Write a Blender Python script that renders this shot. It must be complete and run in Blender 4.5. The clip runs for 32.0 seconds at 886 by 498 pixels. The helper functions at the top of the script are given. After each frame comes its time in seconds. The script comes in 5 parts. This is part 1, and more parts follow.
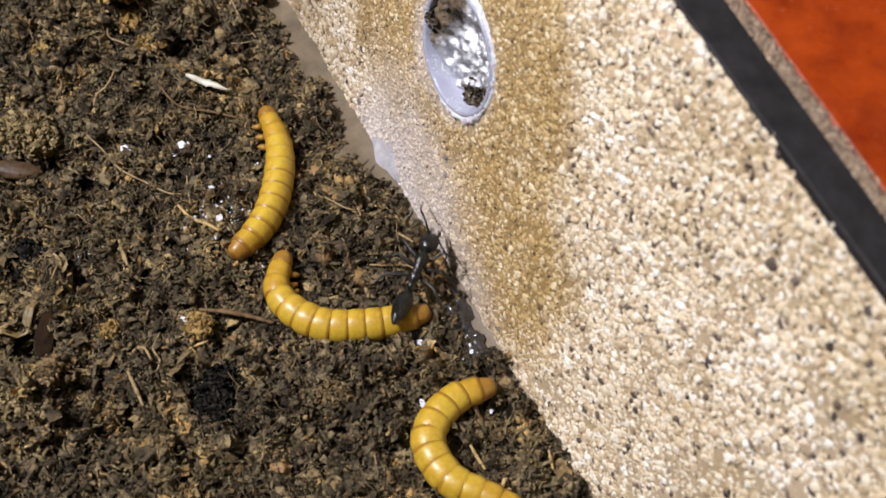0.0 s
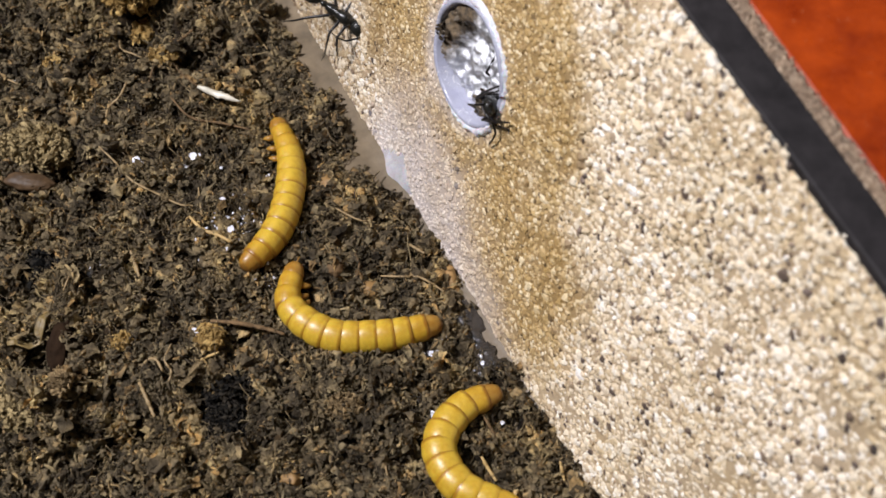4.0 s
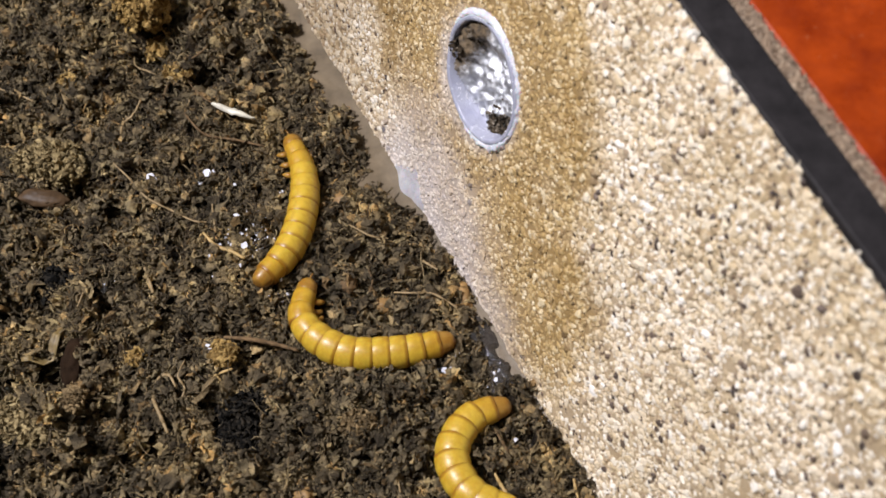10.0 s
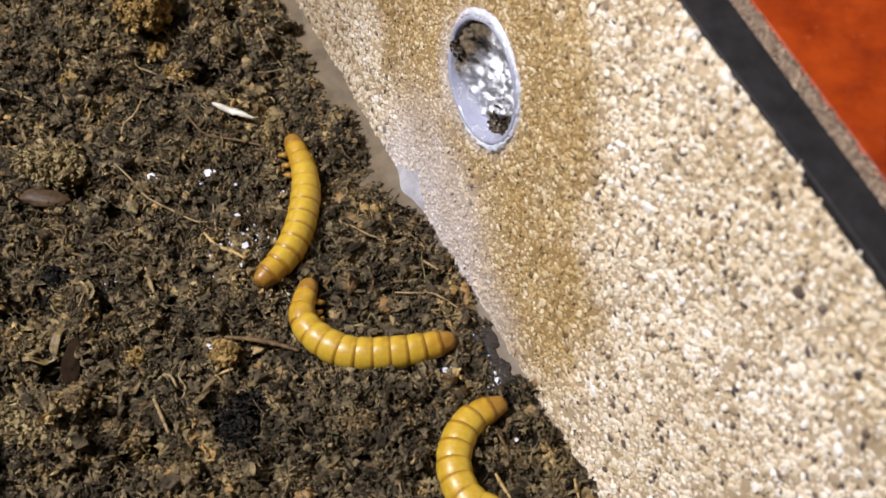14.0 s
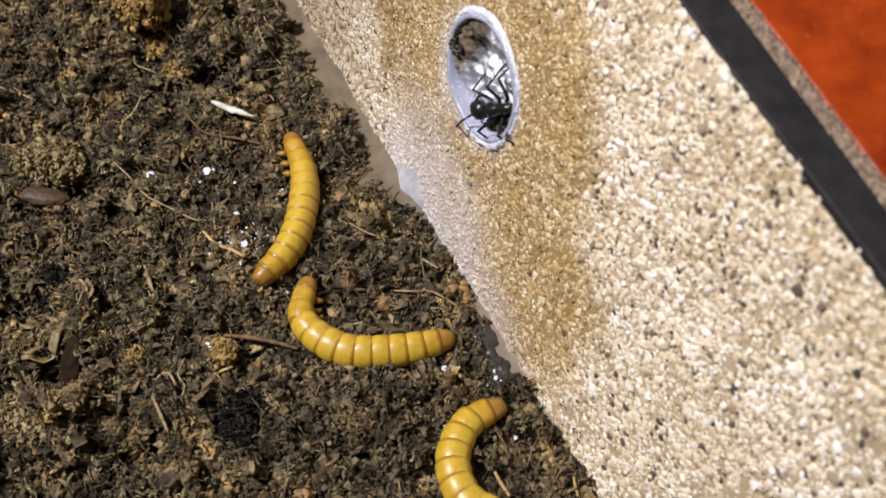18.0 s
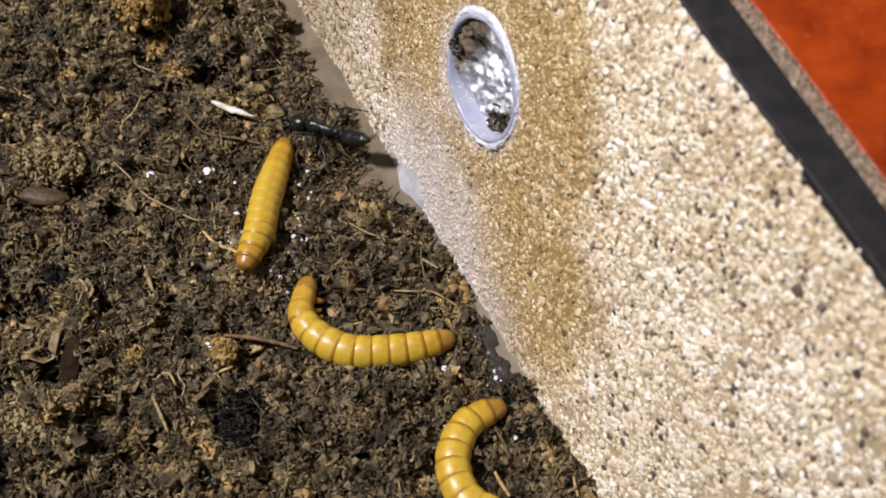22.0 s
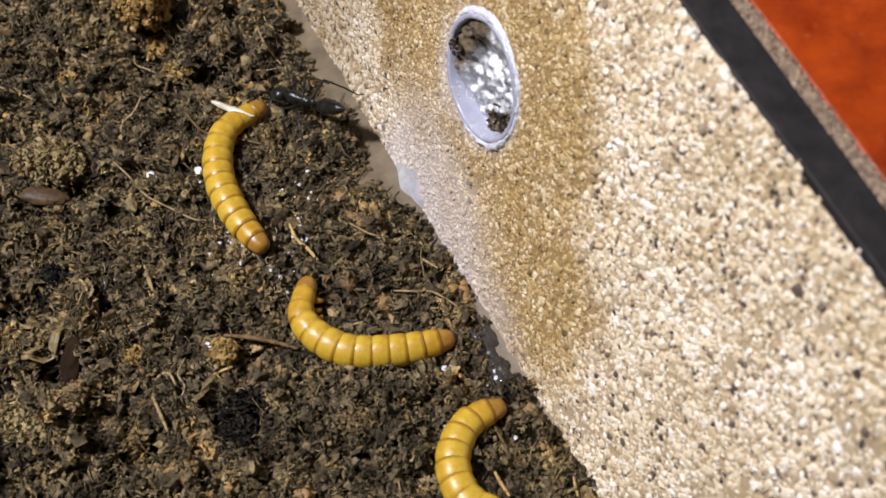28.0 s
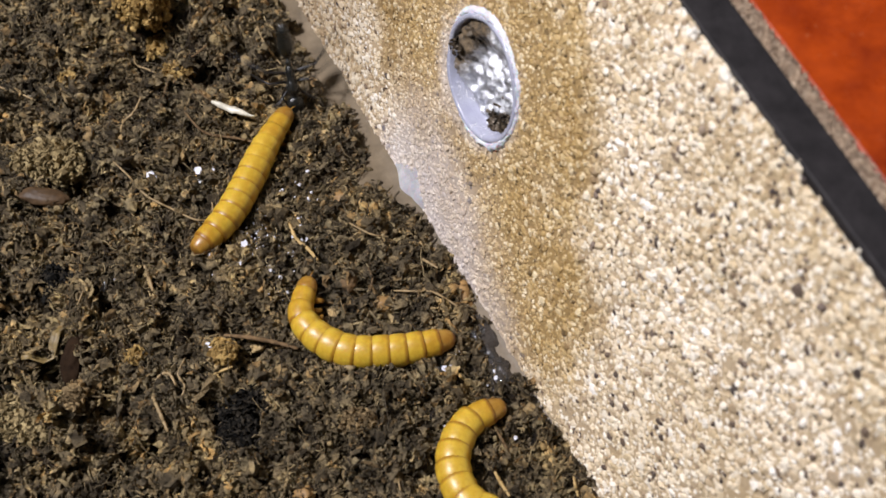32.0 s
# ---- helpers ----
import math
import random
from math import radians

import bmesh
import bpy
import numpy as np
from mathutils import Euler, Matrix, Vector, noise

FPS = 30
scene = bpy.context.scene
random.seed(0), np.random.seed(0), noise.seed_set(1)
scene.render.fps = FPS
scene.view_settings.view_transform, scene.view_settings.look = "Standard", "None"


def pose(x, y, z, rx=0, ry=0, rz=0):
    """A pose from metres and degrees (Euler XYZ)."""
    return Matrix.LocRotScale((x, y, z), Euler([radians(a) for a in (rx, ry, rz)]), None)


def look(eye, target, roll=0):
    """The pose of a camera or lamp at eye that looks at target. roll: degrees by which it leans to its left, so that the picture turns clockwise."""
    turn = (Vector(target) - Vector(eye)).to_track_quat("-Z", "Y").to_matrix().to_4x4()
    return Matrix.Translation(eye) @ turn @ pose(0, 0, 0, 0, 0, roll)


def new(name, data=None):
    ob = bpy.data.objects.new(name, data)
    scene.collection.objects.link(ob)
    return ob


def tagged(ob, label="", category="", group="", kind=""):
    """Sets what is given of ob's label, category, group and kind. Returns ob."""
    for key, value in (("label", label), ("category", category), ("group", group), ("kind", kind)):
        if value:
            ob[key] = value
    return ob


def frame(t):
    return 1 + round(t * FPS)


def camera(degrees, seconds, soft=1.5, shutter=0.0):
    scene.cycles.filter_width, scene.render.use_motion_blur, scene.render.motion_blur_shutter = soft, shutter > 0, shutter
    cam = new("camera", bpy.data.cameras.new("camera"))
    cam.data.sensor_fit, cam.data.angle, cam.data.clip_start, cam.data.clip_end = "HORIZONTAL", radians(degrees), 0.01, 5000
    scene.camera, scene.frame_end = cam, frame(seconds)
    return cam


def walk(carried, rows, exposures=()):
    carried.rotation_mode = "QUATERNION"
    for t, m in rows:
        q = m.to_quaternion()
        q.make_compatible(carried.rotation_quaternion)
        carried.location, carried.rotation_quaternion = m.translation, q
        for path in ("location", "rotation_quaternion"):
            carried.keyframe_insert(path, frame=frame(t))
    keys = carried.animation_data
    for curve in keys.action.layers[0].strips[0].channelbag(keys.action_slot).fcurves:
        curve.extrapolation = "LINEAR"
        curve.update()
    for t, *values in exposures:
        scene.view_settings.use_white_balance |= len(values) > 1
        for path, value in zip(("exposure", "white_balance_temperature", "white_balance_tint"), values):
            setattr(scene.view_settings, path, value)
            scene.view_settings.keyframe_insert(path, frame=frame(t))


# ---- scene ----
cam = camera(38, 32.0, soft=1.6, shutter=0.5)
cam.data.dof.use_dof, cam.data.dof.focus_distance, cam.data.dof.aperture_fstop = True, 0.166, 47.0
EYE = (0.0, -0.08929, 0.14290)
walk(cam, [
    (0, look(EYE, (0.003135, -0.003956, 0.0), 1.79)),
    (0.5, look(EYE, (0.003922, -0.003564, 0.0), 2.22)),
    (1, look(EYE, (0.004040, -0.002914, 0.0), 2.27)),
    (1.5, look(EYE, (0.003709, -0.002382, 0.0), 2.08)),
    (2, look(EYE, (0.003376, -0.001994, 0.0), 1.88)),
    (2.5, look(EYE, (0.002814, -0.002253, 0.0), 1.57)),
    (3, look(EYE, (0.002359, -0.002253, 0.0), 1.32)),
    (3.5, look(EYE, (0.002024, -0.002253, 0.0), 1.13)),
    (5.5, look(EYE, (0.000897, -0.001994, 0.0), 0.50)),
    (6, look(EYE, (0.000677, -0.001727, 0.0), 0.38)),
    (6.5, look(EYE, (0.000567, -0.001459, 0.0), 0.31)),
    (7, look(EYE, (0.000564, -0.001065, 0.0), 0.31)),
    (7.5, look(EYE, (0.000450, -0.000801, 0.0), 0.25)),
    (8, look(EYE, (0.000225, -0.000401, 0.0), 0.12)),
    (8.5, look(EYE, (0.000111, -0.000131, 0.0), 0.06)),
    (9, look(EYE, (0.000000, 0.000131, 0.0))),
    (9.5, look(EYE, (0.000000, 0.000271, 0.0))),
    (10, look(EYE, (0.000000, 0.000271, 0.0))),
    (10.5, look(EYE, (-0.000111, 0.000271, 0.0), -0.06)),
    (11, look(EYE, (-0.000115, 0.000271, 0.0), -0.06)),
    (11.5, look(EYE, (-0.000230, 0.000533, 0.0), -0.12)),
    (12, look(EYE, (-0.000230, 0.000533, 0.0), -0.12)),
    (12.5, look(EYE, (-0.000230, 0.000533, 0.0), -0.12)),
    (13, look(EYE, (-0.000230, 0.000533, 0.0), -0.12)),
    (13.5, look(EYE, (-0.000226, 0.000402, 0.0), -0.12)),
    (14, look(EYE, (-0.000115, 0.000271, 0.0), -0.06)),
    (14.5, look(EYE, (-0.000115, 0.000271, 0.0), -0.06)),
    (16.5, look(EYE, (0.000000, 0.000000, 0.0))),
    (17, look(EYE, (0.000000, 0.000000, 0.0))),
    (32, look(EYE, (0.000000, 0.000000, 0.0))),
])

# ---- world, lamps, exposure ----
world = bpy.data.worlds.new("room_air")
scene.world = world
world.use_nodes = True
world.node_tree.nodes["Background"].inputs[0].default_value = (0.80, 0.84, 1.0, 1)
world.node_tree.nodes["Background"].inputs[1].default_value = 0.02
scene.view_settings.exposure = 0.0


def lamp(name, eye, target, size, watts, colour):
    data = bpy.data.lights.new(name, "AREA")
    data.shape, data.size, data.energy, data.color = "DISK", size, watts, colour
    ob = new(name, data)
    ob.matrix_world = look(eye, target)
    return ob


lamp("desk_lamp", (-0.27, -0.01, 0.41), (0.0, 0.0, 0.02), 0.055, 3.5, (0.985, 0.962, 1.03))
# added overhead fill, sets the bluish ambient level; not a known fixture
lamp("ceiling_lamp", (-0.3, -0.3, 1.55), (0.0, 0.0, 0.0), 0.5, 1.7, (0.86, 0.92, 1.0))

# ---- small tools ----
MM = 0.001
rng = np.random.default_rng(7)


def smooth(a, b, x):
    u = min(1.0, max(0.0, (x - a) / (b - a)))
    return u * u * (3 - 2 * u)


def mesh_of(name, verts, faces, material, flat=False):
    """A mesh from millimetres."""
    me = bpy.data.meshes.new(name)
    me.from_pydata((np.asarray(verts, dtype=float) * MM).tolist(), [], faces if isinstance(faces, list) else np.asarray(faces).tolist())
    me.materials.append(material)
    if not flat:
        me.shade_smooth()
    me.update()
    return me


def part(name, data, material=None, parent=None, label="", m=None, flat=False):
    """Links a bmesh (millimetres), a (verts, faces) pair or a mesh as one object under parent."""
    if isinstance(data, bmesh.types.BMesh):
        bmesh.ops.scale(data, vec=(MM, MM, MM), verts=data.verts)
        bmesh.ops.recalc_face_normals(data, faces=data.faces)
        me = bpy.data.meshes.new(name)
        data.to_mesh(me)
        data.free()
        me.materials.append(material)
        if not flat:
            me.shade_smooth()
    elif isinstance(data, tuple):
        me = mesh_of(name, data[0], data[1], material, flat)
    else:
        me = data
    ob = new(name, me)
    if parent:
        ob.parent = parent
    if m is not None:
        ob.matrix_basis = m
    if label:
        ob["label"] = label
    return ob


def at_mm(x, y, z, rx=0, ry=0, rz=0):
    return pose(x * MM, y * MM, z * MM, rx, ry, rz)


def lathe(profile, sides=16, squash=1.0):
    """A body of revolution round x from (x, r) pairs."""
    v, f = [], []
    for x, r in profile:
        for k in range(sides):
            a = 2 * math.pi * k / sides
            v.append((x, r * math.cos(a), r * math.sin(a) * squash))
    n = len(profile)
    for i in range(n - 1):
        for k in range(sides):
            k2 = (k + 1) % sides
            f.append((i * sides + k, i * sides + k2, (i + 1) * sides + k2, (i + 1) * sides + k))
    f.append(tuple(range(sides))[::-1])
    f.append(tuple((n - 1) * sides + k for k in range(sides)))
    return v, f


def tube_along(points, radii, sides=6):
    """A tapered round strand along points."""
    pts = [Vector(p) for p in points]
    v, f = [], []
    for i, p in enumerate(pts):
        d = (pts[min(i + 1, len(pts) - 1)] - pts[max(i - 1, 0)]).normalized()
        side = d.cross(Vector((0.13, 0.21, 0.97))).normalized()
        other = d.cross(side)
        for k in range(sides):
            a = 2 * math.pi * k / sides
            q = p + (side * math.cos(a) + other * math.sin(a)) * radii[i]
            v.append(tuple(q))
    for i in range(len(pts) - 1):
        for k in range(sides):
            k2 = (k + 1) % sides
            f.append((i * sides + k, i * sides + k2, (i + 1) * sides + k2, (i + 1) * sides + k))
    f.append(tuple(range(sides))[::-1])
    f.append(tuple((len(pts) - 1) * sides + k for k in range(sides)))
    return v, f


def merge(*bodies):
    v, f = [], []
    for bv, bf in bodies:
        o = len(v)
        v += list(bv)
        f += [tuple(i + o for i in q) for q in bf]
    return v, f


def ball(sub, jitter=0.0, scale=(1, 1, 1), seed=0, rough=1.0):
    """An uneven lump."""
    bm = bmesh.new()
    bmesh.ops.create_icosphere(bm, subdivisions=sub, radius=1)
    for q in bm.verts:
        k = 1 + jitter * noise.fractal(q.co * rough * 1.7 + Vector((seed * 7.3, seed * 3.1, seed)), 1.0, 2.0, 4)
        q.co = Vector((q.co.x * scale[0] * k, q.co.y * scale[1] * k, q.co.z * scale[2] * k))
    return bm


ico = bmesh.new()
bmesh.ops.create_icosphere(ico, subdivisions=2, radius=1)
ICO_V = np.array([q.co[:] for q in ico.verts])
ICO_F = np.array([[q.index for q in fc.verts] for fc in ico.faces])
ico.free()
ico = bmesh.new()
bmesh.ops.create_icosphere(ico, subdivisions=1, radius=1)
ICO1_V = np.array([q.co[:] for q in ico.verts])
ICO1_F = np.array([[q.index for q in fc.verts] for fc in ico.faces])
ico.free()


def turns(count):
    """Random rotation matrices."""
    q = rng.normal(size=(count, 4))
    q /= np.linalg.norm(q, axis=1)[:, None]
    w, x, y, z = q.T
    return np.stack([1 - 2 * (y * y + z * z), 2 * (x * y - z * w), 2 * (x * z + y * w),
                     2 * (x * y + z * w), 1 - 2 * (x * x + z * z), 2 * (y * z - x * w),
                     2 * (x * z - y * w), 2 * (y * z + x * w), 1 - 2 * (x * x + y * y)], axis=1).reshape(-1, 3, 3)


def scatter(centres, sizes, base_v, base_f, jitter, stretch):
    """Many lumps in one mesh."""
    n, k = len(centres), len(base_v)
    loc = base_v[None] * (1 + jitter * rng.normal(size=(n, k, 1)))
    loc = loc * (1 + stretch * rng.uniform(-1, 1, size=(n, 1, 3)))
    loc = np.einsum("nij,nkj->nki", turns(n), loc) * sizes[:, None, None] + centres[:, None]
    faces = base_f[None] + (np.arange(n) * k)[:, None, None]
    return loc.reshape(-1, 3), faces.reshape(-1, 3)


# ---- materials ----
class Mat:
    def __init__(self, name, rough=0.6, metal=0.0):
        self.m = bpy.data.materials.new(name)
        self.m.use_nodes = True
        self.n, self.l = self.m.node_tree.nodes, self.m.node_tree.links
        self.b = self.n["Principled BSDF"]
        self.put("Roughness", rough)
        self.put("Metallic", metal)
        tc = self.n.new("ShaderNodeTexCoord")
        mp = self.n.new("ShaderNodeMapping")
        mp.inputs["Scale"].default_value = (1000, 1000, 1000)
        self.l.new(tc.outputs["Object"], mp.inputs["Vector"])
        self.mm = mp.outputs["Vector"]

    def put(self, key, value):
        if isinstance(value, bpy.types.NodeSocket):
            self.l.new(value, self.b.inputs[key])
        else:
            self.b.inputs[key].default_value = value
        return self

    def noise(self, scale, detail=4.0, rough=0.6, distort=0.0):
        q = self.n.new("ShaderNodeTexNoise")
        q.inputs["Scale"].default_value, q.inputs["Detail"].default_value = scale, detail
        q.inputs["Roughness"].default_value, q.inputs["Distortion"].default_value = rough, distort
        self.l.new(self.mm, q.inputs["Vector"])
        return q.outputs["Fac"]

    def voronoi(self, scale, out="Distance"):
        q = self.n.new("ShaderNodeTexVoronoi")
        q.inputs["Scale"].default_value = scale
        self.l.new(self.mm, q.inputs["Vector"])
        return q.outputs[out]

    def island(self):
        return self.n.new("ShaderNodeNewGeometry").outputs["Random Per Island"]

    def random(self):
        return self.n.new("ShaderNodeObjectInfo").outputs["Random"]

    def axis(self, i):
        q = self.n.new("ShaderNodeSeparateXYZ")
        self.l.new(self.mm, q.inputs[0])
        return q.outputs[i]

    def math(self, op, a, b=0.0, c=0.0):
        q = self.n.new("ShaderNodeMath")
        q.operation = op
        for i, value in enumerate((a, b, c)):
            if isinstance(value, bpy.types.NodeSocket):
                self.l.new(value, q.inputs[i])
            else:
                q.inputs[i].default_value = value
        return q.outputs[0]

    def step(self, x, a, b):
        q = self.n.new("ShaderNodeMapRange")
        q.interpolation_type = "SMOOTHSTEP"
        self.l.new(x, q.inputs["Value"])
        q.inputs["From Min"].default_value, q.inputs["From Max"].default_value = a, b
        return q.outputs[0]

    def ramp(self, fac, *stops, hard=False):
        q = self.n.new("ShaderNodeValToRGB")
        q.color_ramp.interpolation = "CONSTANT" if hard else "LINEAR"
        e = q.color_ramp.elements
        while len(e) < len(stops):
            e.new(1.0)
        for i, (p, c) in enumerate(stops):
            e[i].position, e[i].color = p, (*c, 1)
        self.l.new(fac, q.inputs[0])
        return q.outputs[0]

    def mix(self, fac, a, b, kind="MIX"):
        q = self.n.new("ShaderNodeMix")
        q.data_type, q.blend_type = "RGBA", kind
        for i, value in ((0, fac), (6, a), (7, b)):
            if isinstance(value, bpy.types.NodeSocket):
                self.l.new(value, q.inputs[i])
            elif i == 0:
                q.inputs[0].default_value = value
            else:
                q.inputs[i].default_value = (*value, 1)
        return q.outputs[2]

    def bump(self, height, strength=0.5, mm=0.2):
        q = self.n.new("ShaderNodeBump")
        q.inputs["Strength"].default_value, q.inputs["Distance"].default_value = strength, mm * MM
        self.l.new(height, q.inputs["Height"])
        self.l.new(q.outputs["Normal"], self.b.inputs["Normal"])
        return self


def soil_material(name, islands):
    m = Mat(name, 0.75)
    fine, big = m.noise(1.1, 5, 0.65), m.noise(0.09, 3, 0.55)
    if islands:
        own = m.ramp(m.island(), (0.0, (0.078, 0.063, 0.042)), (0.3, (0.145, 0.118, 0.078)), (0.6, (0.212, 0.174, 0.113)),
                     (0.82, (0.290, 0.242, 0.148)), (0.90, (0.33, 0.220, 0.105)), (1.0, (0.43, 0.35, 0.21)))
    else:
        # bare sheet goes near-black: shade between the crumbs is put into its colour
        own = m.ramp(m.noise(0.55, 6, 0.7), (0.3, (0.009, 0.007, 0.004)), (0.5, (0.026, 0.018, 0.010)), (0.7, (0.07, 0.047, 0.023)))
    tone = m.ramp(fine, (0.3, (0.62, 0.62, 0.62)), (0.7, (1.42, 1.38, 1.28)))
    c = m.mix(1.0, own, tone, "MULTIPLY")
    clump = m.ramp(m.noise(0.36, 3, 0.55), (0.36, (0.40, 0.38, 0.35)), (0.5, (0.97, 0.95, 0.92)), (0.66, (1.54, 1.48, 1.30)))
    c = m.mix(1.0, c, clump, "MULTIPLY")
    hue = m.ramp(big, (0.35, (0.72, 0.72, 0.73)), (0.5, (1.02, 1.0, 0.97)), (0.66, (1.36, 1.28, 1.08)))
    m.put("Base Color", m.mix(1.0, c, hue, "MULTIPLY"))
    m.put("Roughness", m.math("MULTIPLY_ADD", fine, 0.6, 0.30))
    m.put("Specular IOR Level", 0.2)
    m.bump(m.math("ADD", m.noise(2.6, 4, 0.7), m.math("MULTIPLY", m.noise(7.0, 3, 0.7), 0.6)), 1.0, 0.42)
    return m.m


HOLE_AT = (41.0, 27.2)


def sand_material(name, islands):
    """Glued sand with a damp tan stain round the tube and a pale mineral bloom low down."""
    m = Mat(name, 0.55)
    s, h = m.axis(0), m.axis(1)
    if islands:
        pick = m.island()
    else:
        # face behind the grains keeps to dark picks, painting the shade between grains
        pick = m.math("MULTIPLY_ADD", m.noise(1.6, 4, 0.6), 0.26, 0.0)
    own = m.ramp(pick, (0.0, (0.055, 0.043, 0.042)), (0.045, (0.18, 0.13, 0.095)), (0.10, (0.47, 0.36, 0.235)), (0.28, (0.62, 0.50, 0.325)),
                 (0.58, (0.77, 0.655, 0.485)), (0.85, (0.84, 0.765, 0.63)), (1.0, (0.90, 0.86, 0.79)))
    damp_own = m.ramp(pick, (0.0, (0.10, 0.07, 0.035)), (0.06, (0.31, 0.21, 0.095)), (0.3, (0.44, 0.30, 0.125)), (0.7, (0.54, 0.39, 0.185)),
                      (1.0, (0.78, 0.66, 0.44)))
    c = m.math("ADD", m.math("MULTIPLY", m.math("SUBTRACT", s, 41.0), 0.77), m.math("MULTIPLY", m.math("SUBTRACT", h, 27.0), 0.63))
    a = m.math("SUBTRACT", m.math("MULTIPLY", m.math("SUBTRACT", s, 41.0), 0.63), m.math("MULTIPLY", m.math("SUBTRACT", h, 27.0), 0.77))
    wobble = m.math("MULTIPLY", m.math("SUBTRACT", m.noise(0.13, 4, 0.6), 0.5), 0.8)
    half = m.math("MAXIMUM", m.math("MULTIPLY_ADD", a, -0.20, 23.0), 4.0)
    c = m.math("ADD", c, 0.2)
    d = m.math("ADD", m.math("DIVIDE", m.math("ABSOLUTE", c), half), wobble)
    damp = m.math("MULTIPLY", m.math("SUBTRACT", 1.0, m.step(d, 0.80, 1.14)), m.math("SUBTRACT", 1.0, m.step(m.math("ADD", a, m.math("MULTIPLY", m.noise(0.14, 3), 8.0)), 36.0, 44.0)))
    patchy = m.step(m.noise(0.22, 5, 0.65), 0.30, 0.55)
    damp = m.math("MULTIPLY", damp, m.math("MULTIPLY_ADD", patchy, 0.3, 0.7))
    col = m.mix(damp, own, damp_own)
    low = m.math("SUBTRACT", 1.0, m.step(m.math("ADD", m.math("ADD", h, m.math("MULTIPLY", m.math("ABSOLUTE", m.math("SUBTRACT", s, 36.0)), 0.55)), m.math("MULTIPLY", m.noise(0.16, 4, 0.6), 12.0)), 10.0, 31.0))
    along = m.math("MULTIPLY", m.step(s, 22.0, 30.0), m.math("SUBTRACT", 1.0, m.step(s, 56.0, 72.0)))
    bloom = m.math("MULTIPLY", m.math("MULTIPLY", low, along), 0.63)
    ds, dh = m.math("SUBTRACT", s, HOLE_AT[0] - 1.0), m.math("SUBTRACT", h, HOLE_AT[1] - 1.2)
    far = m.math("SQRT", m.math("ADD", m.math("MULTIPLY", ds, ds), m.math("MULTIPLY", dh, dh)))
    halo = m.math("SUBTRACT", 1.0, m.step(m.math("ADD", far, m.math("MULTIPLY", m.noise(0.35, 4, 0.6), 5.0)), 9.5, 13.0))
    col = m.mix(m.math("MULTIPLY", halo, 0.45), col, (0.66, 0.62, 0.62))
    col = m.mix(bloom, col, (0.67, 0.64, 0.68))
    col = m.mix(1.0, col, m.ramp(m.noise(0.07, 3, 0.5), (0.36, (0.88, 0.84, 0.75)), (0.62, (1.03, 1.03, 1.03))), "MULTIPLY")
    # sand turns darker and browner towards the block's low-s end
    far_end = m.math("SUBTRACT", 1.0, m.step(m.math("ADD", s, m.math("MULTIPLY", m.noise(0.12, 4), 22.0)), 14.0, 44.0))
    col = m.mix(m.math("MULTIPLY", far_end, 0.8), col, m.mix(1.0, col, (0.58, 0.54, 0.50), "MULTIPLY"))
    m.put("Base Color", col)
    m.put("Roughness", m.math("MULTIPLY_ADD", damp, -0.22, 0.6))
    m.put("Specular IOR Level", 0.35)
    m.bump(m.noise(2.6, 4, 0.7), 0.6, 0.15)
    return m.m


def plain(name, colour, rough, grain=0.6, depth=0.15, spread=0.25, metal=0.0, **extra):
    m = Mat(name, rough, metal)
    f = m.noise(grain, 5, 0.65)
    lo, hi = [c * (1 - spread) for c in colour], [min(1, c * (1 + spread)) for c in colour]
    m.put("Base Color", m.ramp(f, (0.3, lo), (0.7, hi)))
    m.put("Roughness", m.math("MULTIPLY_ADD", m.noise(grain * 0.4, 3), 0.3, rough - 0.15))
    for key, value in extra.items():
        m.put(key.replace("_", " "), value)
    if depth:
        m.bump(m.noise(grain * 3, 4), 0.5, depth)
    return m.m


def worm_material(name, body, band):
    """Glossy larva skin: mottled amber with a soft brown rear edge on each segment."""
    m = Mat(name, 0.30)
    x = m.axis(0)
    ring = m.math("ADD", x, m.math("MULTIPLY", m.math("SUBTRACT", m.noise(1.0, 3), 0.5), 0.5))
    edge = m.math("SUBTRACT", 1.0, m.step(ring, -1.12, -0.72))
    front = m.math("MULTIPLY", m.step(ring, 0.55, 1.1), 0.35)
    soft = m.step(m.noise(0.45, 5, 0.65), 0.3, 0.7)
    col = m.mix(soft, [c * k for c, k in zip(body, (0.80, 0.72, 0.6))], [c * k for c, k in zip(body, (1.12, 1.18, 1.5))])
    col = m.mix(front, col, [c * k for c, k in zip(body, (0.75, 0.6, 0.4))])
    m.put("Base Color", m.mix(m.math("MULTIPLY", edge, 0.9), col, band))
    m.put("Subsurface Weight", 0.15)
    m.put("Subsurface Radius", (0.0014, 0.0007, 0.0002))
    m.put("Subsurface Scale", 1.0)
    m.put("Roughness", m.math("MULTIPLY_ADD", m.noise(1.2, 4), 0.3, 0.24))
    m.put("Coat Weight", 0.12)
    m.put("Coat Roughness", 0.25)
    m.bump(m.noise(1.1, 4, 0.6), 0.4, 0.14)
    return m.m


GAP_SHADE_SOIL = soil_material("soil", False)
CRUMB = soil_material("soil_crumb", True)
SAND = sand_material("gap_shaded_sand", False)
GRAIN = sand_material("sand_grain", True)
FIBRE = Mat("root_fibre", 0.7)
FIBRE.put("Base Color", FIBRE.ramp(FIBRE.island(), (0.0, (0.035, 0.024, 0.013)), (0.6, (0.115, 0.080, 0.038)), (0.92, (0.20, 0.145, 0.066)), (1.0, (0.38, 0.29, 0.145))))
FIBRE = FIBRE.bump(FIBRE.noise(2.0), 0.5, 0.1).m
